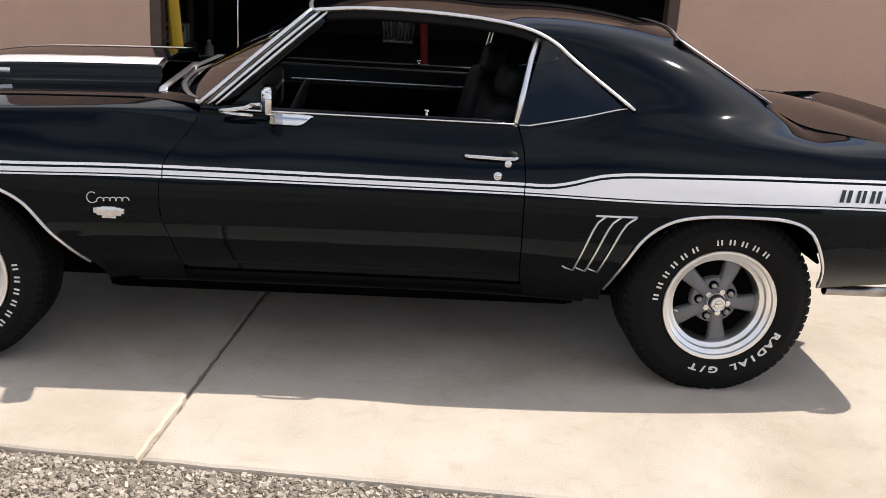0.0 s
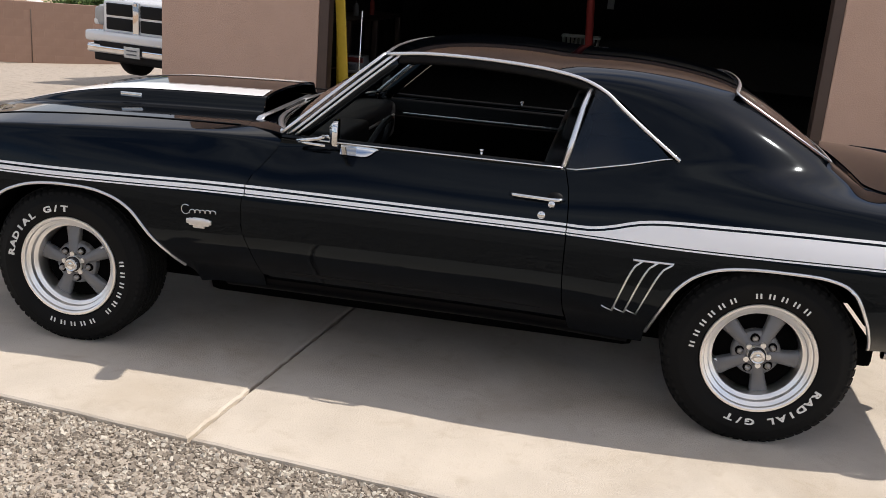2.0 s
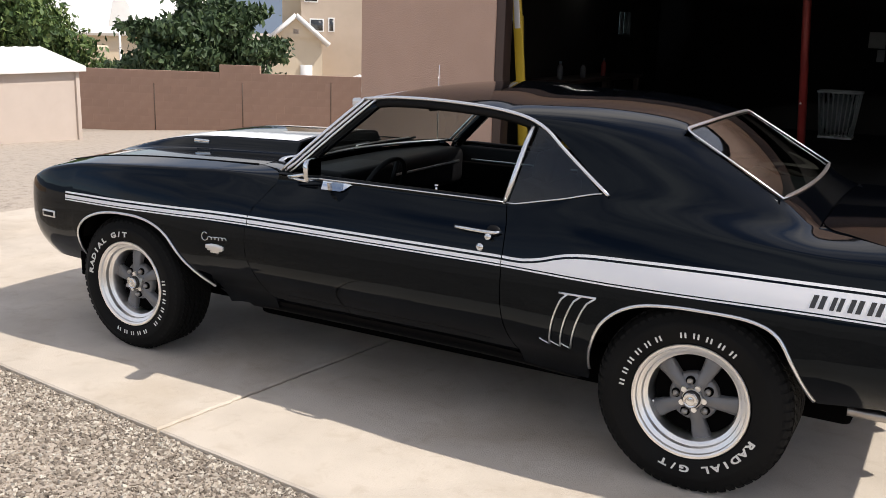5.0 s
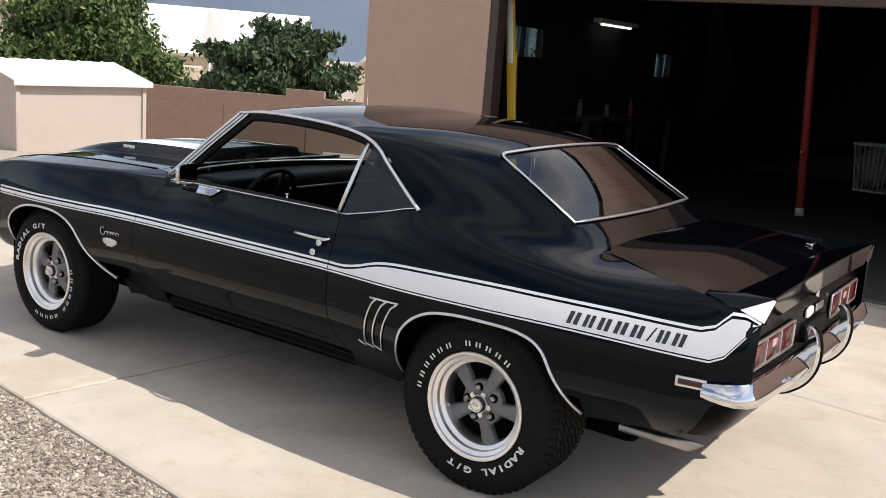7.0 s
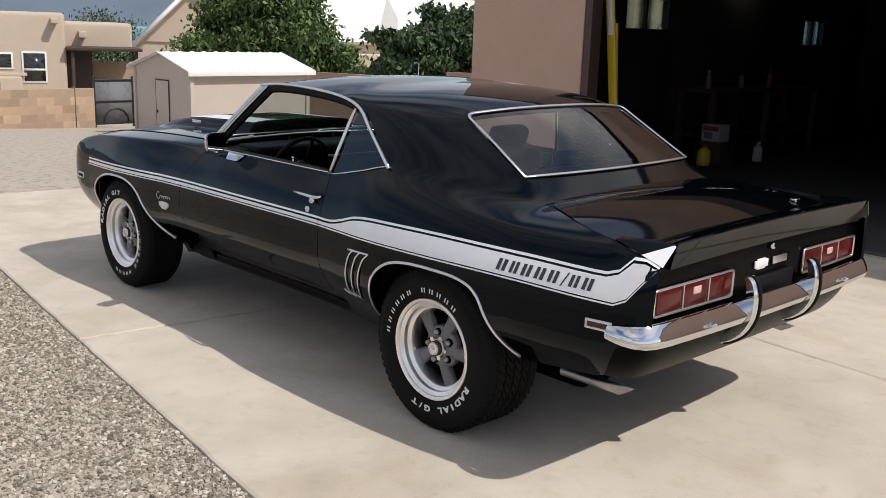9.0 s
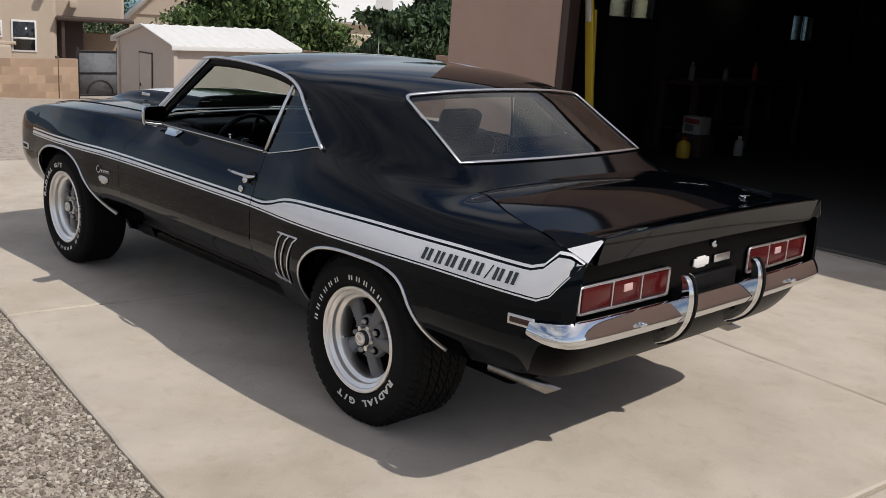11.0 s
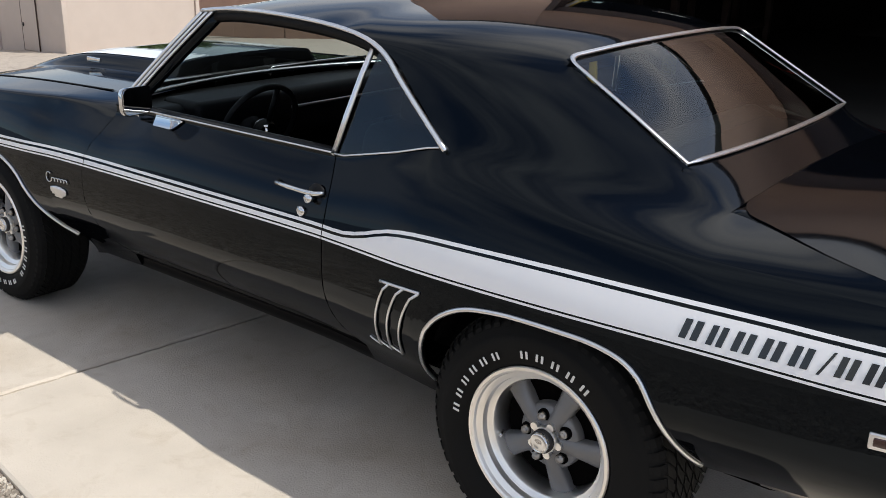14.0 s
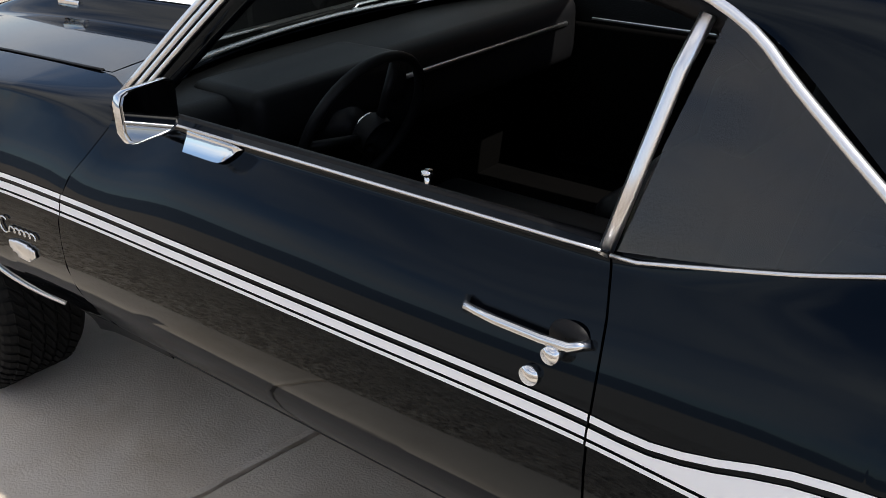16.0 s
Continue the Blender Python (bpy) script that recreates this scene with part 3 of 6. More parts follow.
HALF = [(-3.56, 0.70), (-3.52, 0.765), (-3.47, 0.815), (-3.4, 0.85), (-3.3, 0.868), (-3.14, 0.878), (-2.75, 0.905), (-2.4, 0.90), (-2.17, 0.888), (-1.2, 0.888), (-0.8, 0.89),
        (-0.6, 0.903), (-0.42, 0.918), (0.0, 0.925), (0.35, 0.915), (0.6, 0.895), (0.76, 0.875), (0.88, 0.853), (0.94, 0.838), (0.965, 0.828), (0.985, 0.812)]
CURVE = [(-3.5, 0.066), (-2.6, 0.0825), (-1.9, 0.11), (-1.6, 0.092), (-0.8, 0.092), (-0.38, 0.075), (0.0, 0.085), (0.5, 0.1), (0.8, 0.075), (0.91, 0.052), (0.985, 0.036)]
SHOULDER = [(-3.56, 0.70), (-3.5, 0.735), (-3.4, 0.785), (-3.2, 0.835), (-3.0, 0.866), (-2.6, 0.884), (-2.0, 0.894), (-1.86, 0.908), (-1.7, 0.928), (-0.8, 0.925), (-0.55, 0.945), (-0.38, 0.965),
            (0.0, 0.93), (0.32, 0.905), (0.6, 0.895), (0.8, 0.888), (0.905, 0.874), (0.985, 0.855)]
HOODZ = [(-3.6, 0.72), (-3.52, 0.775), (-3.4, 0.84), (-3.2, 0.885), (-3.0, 0.912), (-2.6, 0.938), (-2.0, 0.957)]
ARCH_R = [(-0.418, 0.30), (-0.408, 0.36), (-0.38, 0.46), (-0.33, 0.575), (-0.24, 0.65), (-0.12, 0.68), (0.07, 0.686), (0.2, 0.675), (0.278, 0.635), (0.333, 0.54), (0.372, 0.45), (0.398, 0.385)]
ARCH_F = [(-3.10, 0.36), (-3.095, 0.43), (-3.06, 0.565), (-2.94, 0.65), (-2.76, 0.683), (-2.58, 0.672), (-2.45, 0.61), (-2.36, 0.485), (-2.26, 0.34), (-2.22, 0.28)]
SILL = 0.335
TUCK = [(-3.0, 1.0), (-2.3, 1.05), (-2.0, 1.15), (-1.0, 1.15), (-0.55, 1.02), (0.2, 1.0), (0.4, 1.4), (0.9, 1.4)]


def half(x, z):
    """Half the car's width at a height."""
    w = along(HALF, x)
    if z < 0.6:
        w -= min(0.16, 2.26 * (0.6 - z) ** 2) * along(TUCK, x)
    if z > 0.66:
        w -= along(CURVE, x) * ((z - 0.66) / 0.27) ** 2
    return w


def bottom(x):
    if x < ARCH_F[0][0]:
        return 0.36
    if x <= ARCH_F[-1][0]:
        return along(ARCH_F, x)
    if x < ARCH_R[0][0]:
        return 0.30
    if x <= ARCH_R[-1][0]:
        return along(ARCH_R, x)
    return along([(0.398, 0.385), (0.5, 0.40), (0.67, 0.42), (0.79, 0.445), (0.84, 0.52), (0.88, 0.585), (0.985, 0.61)], x)


def flank(x, v, top, z_low):
    """A point of the side at x: v from 0 at the lower edge over the shoulder (0.72) to 1 at the inner edge top = (w, z)."""
    zs = along(SHOULDER, x)
    if v <= 0.72:
        z = z_low + (zs - z_low) * v / 0.72
        return half(x, z), z
    t = (v - 0.72) / 0.28
    w0, zz = half(x, zs), zs
    slope = (half(x, zs) - half(x, zs - 0.03)) / 0.03
    flat = max(0.0, min(1.0, (-1.99 - x) / 0.25)) * max(0.0, min(1.0, (x + 3.45) / 0.35))
    cz = min(top[1] - 0.004, zs + 0.6 * max(0.012, top[1] - zs))
    cw = w0 + slope * (cz - zs) * (1 - 0.6 * flat)
    cz += (top[1] - 0.13 * (cw - top[0]) - cz) * flat
    a, b, c = (1 - t) ** 2, 2 * t * (1 - t) * (1 + 5 * flat), t * t      # a heavier middle gives the front fender its crease
    return (a * w0 + b * cw + c * top[0]) / (a + b + c), (a * zz + b * cz + c * top[1]) / (a + b + c)


car = thing("coupe_car", "glossy black two-door classic coupe with white side stripes", "car")
VS = steps(0, 0.72, 12)[:-1] + steps(0.72, 1, 8)
GAP_F = [(0.3, -1.95), (0.47, -1.965), (0.61, -2.0), (0.77, -1.985), (0.88, -1.90), (0.96, -1.87)]
GAP_R = [(0.3, -0.70), (0.40, -0.728), (0.55, -0.742), (0.85, -0.752), (0.95, -0.778)]


def arch_xs(table, a, b, n):
    """Stations closer together where the wheel arch is steep."""
    xs = set(steps(a, b, n))
    for i in range(len(table) - 1):
        for k in range(5):
            xs.add(table[i][0] + (table[i + 1][0] - table[i][0]) * k / 5)
    return sorted(x for x in xs if a <= x <= b)


def warped(x, z, lo, hi, edge, to):
    """Moves stations near the end of a panel on to the slanted gap."""
    t = max(0.0, min(1.0, (x - lo) / (hi - lo)))
    return x + (along(edge, z) - to) * t * t * (3 - 2 * t)


def fender(s):
    xs = arch_xs(ARCH_F, -3.56, -1.98, 24)
    def at(x, v):
        top = (0.675 - 0.10 * max(0, (-3.3 - x) / 0.26), along(HOODZ, x))
        zs = along(SHOULDER, x)
        z = bottom(x) + (zs - bottom(x)) * min(1, v / 0.72)
        w, z2 = flank(x, v, top, bottom(x))
        return V(warped(x, z2, -2.3, -1.98, GAP_F, -1.98) - 0.0012, w, z2, s)
    bm = surface(at, xs, VS)
    return part("front_fender", thicken(bm, 0.012, (-2.6, CY, 0.5)), PAINT, car, sharp=40)


def door(s):
    def at(x, v):
        w, z = flank(x, v, (0.80, 0.948), SILL)
        return V(warped(warped(x, z, -1.6, -1.98, GAP_F, -1.98), z, -1.0, -0.742, GAP_R, -0.742), w, z, s)
    bm = surface(at, steps(-1.9785, -0.7455, 26), VS)
    return part("door", thicken(bm, 0.012, (-1.3, CY, 0.5)), PAINT, car, sharp=40)


ROOF_SIDE = [(-0.74, 0.80, 0.945), (-0.55, 0.797, 0.985), (-0.38, 0.787, 1.022), (-0.1, 0.755, 1.005), (0.12, 0.69, 0.975), (0.32, 0.605, 0.953), (0.42, 0.64, 0.947), (0.6, 0.728, 0.935), (0.8, 0.785, 0.917), (0.905, 0.80, 0.896), (0.985, 0.765, 0.868)]
RS_W, RS_Z = [(a, b) for a, b, c in ROOF_SIDE], [(a, c) for a, b, c in ROOF_SIDE]


SAIL_X = steps(-0.385, 0.32, 34)


def quarter_patch(s, bm):
    """The side from the door to the tail, its stations shared with the roof's side panel."""
    xs = set(steps(-0.742, -0.385, 14)[:-1] + SAIL_X + steps(0.32, 0.98, 24)[1:])
    xs |= {x for x in arch_xs(ARCH_R, -0.42, 0.42, 2) if x < -0.387 or x > 0.322}
    def at(x, v):
        w, z = flank(x, v, (along(RS_W, x), along(RS_Z, x)), bottom(x))
        t = max(0.0, min(1.0, (-0.45 - x) / 0.29))
        return V(x + (along(GAP_R, z) + 0.742 + 0.0005) * t, w, z, s)
    return surface(at, sorted(xs), VS, bm)


def rocker(s):
    bm = surface(lambda x, z: V(x, half(x, max(z, 0.31)) - 0.002 - 22.0 * max(0, 0.315 - z) ** 2, z, s), steps(-2.13, -0.47, 12), [0.272, 0.28, 0.295, 0.315, SILL - 0.003])
    # Satin replaces the gloss paint here, so the sill stays as dark as shade
    return part("rocker_panel", thicken(bm, 0.02, (-1.3, CY, 0.5)), SATIN, car, sharp=40)


fenders = {s: fender(s) for s in (L_, R_)}
for s in (L_, R_):
    outer = [(-2.10, 0.672, 0.9525), (-2.03, 0.682, 0.9545), (-1.95, 0.715, 0.954), (-1.86, 0.775, 0.953)]
    inner = [(-2.10, 0.54, 0.959), (-2.03, 0.56, 0.962), (-1.96, 0.62, 0.965), (-1.88, 0.735, 0.968)]
    bm = surface(lambda i, f: V(*[(1 - f) * p + f * q for p, q in zip(outer[int(i)], inner[int(i)])], s), [0, 1, 2, 3], steps(0, 1, 6))
    part("cowl_corner", thicken(bm, 0.008, (-2.0, CY, 0.5)), PAINT, car, sharp=40)
doors = {s: door(s) for s in (L_, R_)}
# underbody and inner tub
part("underbody", box((3.9, 1.06, 0.10), (-1.45, CY, 0.28), 0.03), UNDER, car)
part("floor_pan", box((1.72, 1.42, 0.03), (-1.33, CY, 0.36), 0.01), UNDER, car)
for s in (L_, R_):
    part("wheel_well_liner", box((0.03, 0.42, 0.36), (-3.13, CY + s * 0.60, 0.48), 0.01), UNDER, car)
# Two unseen blocks added to keep light off the ground below the car
part("underfloor_light_block", box((1.92, 0.84, 0.16), (-1.38, CY + 0.03, 0.205), 0.05), UNDER, car)
part("far_side_light_block", box((1.7, 0.34, 0.13), (-1.3, CY + 0.55, 0.20), 0.05), UNDER, car)
part("fuel_tank", box((0.44, 1.20, 0.14), (0.60, CY, 0.53), 0.04), UNDER, car)
part("cabin_floor", box((2.36, 1.24, 0.06), (-1.12, CY, 0.36), 0.01), UNDER, car)
for s in (L_, R_):
    part("inner_side", box((2.5, 0.05, 0.40), (-1.25, CY + s * 0.735, 0.65), 0.01), UNDER, car)
part("bulkhead", box((0.06, 1.40, 0.45), (-2.0, CY, 0.6), 0.01), UNDER, car)
part("rear_bulkhead", box((0.06, 1.40, 0.45), (0.05, CY, 0.6), 0.01), UNDER, car)
part("engine_bay", box((1.2, 0.84, 0.35), (-2.8, CY, 0.55), 0.02), UNDER, car)
part("boot_floor", box((0.60, 0.84, 0.30), (0.32, CY, 0.60), 0.02), UNDER, car)

# bonnet with raised scoop and white bands
def hood_z(x, w):
    t = max(0.0, min(1.0, (x + 3.45) / 0.75))
    rise = 0.066 * t * t * (3 - 2 * t)
    e = along([(0.0, 1.0), (0.19, 0.985), (0.25, 0.955), (0.335, 0.86), (0.35, 0.70), (0.378, 0.08), (0.39, 0.0)], abs(w))
    return along(HOODZ, x) + 0.020 * (1 - (w / 0.67) ** 2) + rise * e


def hood_back(w):
    return -2.062 - 0.06 * (1 - (w / 0.67) ** 2)


HW = [0.0, 0.1, 0.19, 0.22, 0.25, 0.29, 0.335, 0.343, 0.35, 0.364, 0.378, 0.39, 0.42, 0.5, 0.6, 0.667]
HW = [-w for w in HW[:0:-1]] + HW
bm = surface(lambda t, w: Vector((-3.52 + t * (hood_back(w) + 3.52), CY + w * (1 - 0.1 * max(0, 0.15 - t) / 0.15), hood_z(-3.52 + t * (hood_back(w) + 3.52), w))), steps(0, 1, 26), HW)
hood = part("bonnet", thicken(bm, 0.012, (-2.8, CY, 0.3)), PAINT, car, "black bonnet with a raised scoop and white bands", sharp=40)
for s in (L_, R_):
    for name, a, b, m in (("white_band", 0.205, 0.334, WHITE), ("pin_line", 0.186, 0.195, WHITE)):
        bm = surface(lambda t, w: Vector((-3.36 + t * (hood_back(w) + 3.345), CY + s * w, hood_z(-3.36 + t * (hood_back(w) + 3.345), w) + 0.0025)), steps(0, 1, 22), steps(a, b, 5))
        part(name, bm, m, hood)
    # badge and vent on the scoop's side
    part("scoop_badge", box((0.10, 0.010, 0.022), (-2.72, CY + s * 0.362, hood_z(-2.72, 0.362) + 0.004), 0.004), CHROME, hood, "small chrome badge")
for s in (L_, R_):
    # dark strips painting the gap shade down the bonnet's sides and across its back
    pts = [Vector((x, CY + s * (0.671 - 0.09 * max(0, (-3.3 - x) / 0.22)), along(HOODZ, x) + 0.0022)) for x in steps(-3.46, -2.09, 24)]
    part("shut_line_shade", sweep(pts, 0.0055, 0.002, 6), PLASTIC, hood)
# nose
bm = surface(lambda a, z: Vector((-3.50 - 0.11 * math.cos(a) * (1 - ((z - 0.58) / 0.4) ** 2), CY + 0.69 * math.sin(a), z)), steps(-math.pi / 2, math.pi / 2, 24), steps(0.40, 0.74, 8))
part("nose_panel", thicken(bm, 0.02, (-2.8, CY, 0.6)), PAINT, car)
# cowl under the windscreen
def cowl_at(t, f):
    w = f * 0.668
    wide = f * 0.765
    a = Vector((hood_back(w) + 0.008, CY + w, 0.938 + 0.014 * (1 - f * f)))
    b = Vector((-1.862 - 0.18 * (1 - f * f), CY + wide, 0.950))
    return a.lerp(b, t)


part("cowl_panel", surface(cowl_at, [0, 0.3, 0.6, 1], steps(-1, 1, 16)), PAINT, car)

# ---- greenhouse ----
A_BASE, A_TOP = (-1.865, 0.765, 0.955), (-1.505, 0.672, 1.288)
RW_TOP, RW_BASE = (-0.187, 0.545, 1.248), (0.186, 0.575, 1.035)


def P3(p, s):
    return V(p[0], p[1], p[2], s)


RAIL = [A_TOP, (-1.36, 0.683, 1.303), (-1.2, 0.688, 1.306), (-1.0, 0.69, 1.299), (-0.85, 0.69, 1.285), (-0.74, 0.693, 1.262), (-0.66, 0.703, 1.225)]
header = polyline([P3(A_TOP, L_), (-1.535, CY - 0.35, 1.296), (-1.545, CY, 1.299), (-1.535, CY + 0.35, 1.296), P3(A_TOP, R_)])
rear_header = polyline([P3(RW_TOP, L_), (-0.150, CY - 0.3, 1.266), (-0.138, CY, 1.272), (-0.150, CY + 0.3, 1.266), P3(RW_TOP, R_)])
roof_edge = {s: polyline([P3(p, s) for p in RAIL[:5]] + [V(-0.6, 0.655, 1.286, s), V(-0.38, 0.605, 1.272, s), P3(RW_TOP, s)]) for s in (L_, R_)}


def crown(u, v):
    return Vector((0, 0, 0.037 * (4 * v * (1 - v)) ** 0.55 * (4 * u * (1 - u)) ** 0.6))


def sail_base(u, s):
    x = -0.385 + 0.705 * u
    return V(x, along(RS_W, x), along(RS_Z, x), s)


def sail_rear(v, s):
    """Edge beside the rear window, then down to the deck's corner."""
    if v < 2 / 3:
        return sail_upper[s](v * 1.5)
    return P3(RW_BASE, s).lerp(sail_base(1, s), v * 3 - 2)


def roll(u, v, s):
    """The side panel swells outwards and turns over just ahead of the rear window."""
    e = max(0.0, math.sin(math.pi * v)) ** 0.75
    f = u * (1 - u ** 7)
    return Vector((0.010 * e * f * u, s * e * (0.020 * f + 0.010 * math.sin(math.pi * u)), e * (0.010 * (1 - u) + 0.006 * f)))


sail_upper = {s: polyline([P3(RW_TOP, s), P3((0.0, 0.562, 1.14), s), P3(RW_BASE, s)]) for s in (L_, R_)}
shell = coons(roof_edge[L_], roof_edge[R_], header, rear_header, 68, 26, bulge=crown)
for s in (L_, R_):
    front = polyline([roof_edge[s](0.5), P3((-0.66, 0.703, 1.222), s), P3((-0.52, 0.745, 1.125), s), sail_base(0, s)])
    coons(lambda u: roof_edge[s](0.5 + 0.5 * u), lambda u: sail_base(u, s), front, lambda v: sail_rear(v, s), 34, 18, shell, bulge=lambda u, v: roll(u, v, s))
# panel between the rear window and the boot
deck_front = polyline([sail_base(1, L_), (0.315, CY - 0.4, 0.962), (0.31, CY, 0.970), (0.315, CY + 0.4, 0.962), sail_base(1, R_)])
window_base = polyline([P3(RW_BASE, L_), (0.205, CY - 0.3, 1.033), (0.212, CY, 1.032), (0.205, CY + 0.3, 1.033), P3(RW_BASE, R_)])
coons(window_base, deck_front, lambda v: sail_rear(2 / 3 + v / 3, L_), lambda v: sail_rear(2 / 3 + v / 3, R_), 24, 6, shell)
upper = len(shell.verts)
for s in (L_, R_):
    quarter_patch(s, shell)
marks = shell.verts.layers.int.new("flowing")
for k, v in enumerate(shell.verts):
    v[marks] = int(k < upper or v.co.z > along(SHOULDER, v.co.x) + 0.004)
bmesh.ops.remove_doubles(shell, verts=shell.verts, dist=0.0015)
soft = [v for v in shell.verts if v[marks] and not v.is_boundary]
for _ in range(22):
    bmesh.ops.smooth_vert(shell, verts=soft, factor=0.5, use_axis_x=True, use_axis_y=True, use_axis_z=True)
bmesh.ops.recalc_face_normals(shell, faces=shell.faces)
whole = mesh_of("shell", thicken(shell, 0.012, (-0.9, CY, 0.6)), PAINT)
whole.set_sharp_from_angle(angle=radians(48))


def panel(name, keep, label=""):
    """The faces of the shell whose middle keep() accepts, as one part that shades on smoothly into its neighbours."""
    index, verts, faces, normals = {}, [], [], []
    for p in whole.polygons:
        if keep(p.center):
            f = []
            for v, c in zip(p.vertices, p.loop_indices):
                if v not in index:
                    index[v] = len(verts)
                    verts.append(tuple(whole.vertices[v].co))
                f.append(index[v])
                normals.append(tuple(whole.corner_normals[c].vector))
            faces.append(f)
    me = bpy.data.meshes.new(name)
    me.from_pydata(verts, [], faces)
    me.materials.append(PAINT)
    for p in me.polygons:
        p.use_smooth = True
    me.normals_split_custom_set(normals)
    ob = new(name, me)
    ob.parent = car
    return tagged(ob, label) if label else ob


def side_of(c):
    """-1 or 1 on a rear quarter, 0 on the roof."""
    low = c.z < along(RS_Z, c.x) + 0.002 and abs(c.y - CY) > along(RS_W, c.x) - 0.014
    return (L_ if c.y < CY else R_) if low else 0


roof = panel("roof", lambda c: side_of(c) == 0)
quarters = {s: panel("rear_quarter_panel", lambda c: side_of(c) == s) for s in (L_, R_)}
bpy.data.meshes.remove(whole)
for s in (L_, R_):
    rocker(s)
    for table, host in ((ARCH_F, fenders[s]), (ARCH_R, quarters[s])):
        # bright lip round the wheel opening
        xs = [x for x in arch_xs(table, table[0][0], table[-1][0], 30) if along(table, x) > 0.345]
        lip = [V(x, half(x, along(table, x)) + 0.003, along(table, x), s) for x in xs]
        part("arch_moulding", sweep(lip, 0.007, 0.0055, 6, up=(0, s, 0)), TRIM, host, "thin bright wheel arch moulding")
        # dark wheel house behind it
        xs = [x for x in xs if along(table, x) > 0.48]
        bm = surface(lambda x, w: V(x, w, along(table, x) + 0.02, s), xs, steps(0.42, 0.845, 3))
        surface(lambda x, k: V(x, 0.42, along(table, x) + 0.02 + (0.26 - along(table, x) - 0.02) * k, s), xs, [0, 0.5, 1], bm)
        part("wheel_house", thicken(bm, 0.01, (xs[0], CY + s * 2, -2)), UNDER, car)

# headlining
part("headlining", coons(polyline([roof_edge[L_](t) + Vector((0, 0.02, -0.03)) for t in steps(0.02, 0.98, 10)]), polyline([roof_edge[R_](t) + Vector((0, -0.02, -0.03)) for t in steps(0.02, 0.98, 10)]),
     polyline([header(t) + Vector((0.02, 0, -0.03)) for t in steps(0.02, 0.98, 8)]), polyline([rear_header(t) + Vector((-0.02, 0, -0.03)) for t in steps(0.02, 0.98, 8)]), 12, 12, bulge=crown), VINYL, car)

# glass
ws_base = polyline([P3(A_BASE, L_), (-2.0, CY - 0.4, 0.955), (-2.045, CY, 0.957), (-2.0, CY + 0.4, 0.955), P3(A_BASE, R_)])
bm = coons(ws_base, header, polyline([P3(A_BASE, L_), P3(A_TOP, L_)]), polyline([P3(A_BASE, R_), P3(A_TOP, R_)]), 16, 8)
windscreen = part("windscreen", bm, GLASS, car)
bm = coons(window_base, rear_header, polyline([P3(RW_BASE, L_), P3((0.0, 0.556, 1.142), L_), P3(RW_TOP, L_)]), polyline([P3(RW_BASE, R_), P3((0.0, 0.556, 1.142), R_), P3(RW_TOP, R_)]), 18, 10,
           bulge=lambda u, v: Vector((0.5, 0, 0.86)) * 0.012 * (4 * u * (1 - u)) * (4 * v * (1 - v)) ** 0.6)
rear_window = part("rear_window", bm, GLASS, car)
QW_F, QW_T, QW_R = (-0.782, 0.79, 0.942), (-0.70, 0.695, 1.235), (-0.40, 0.783, 1.012)
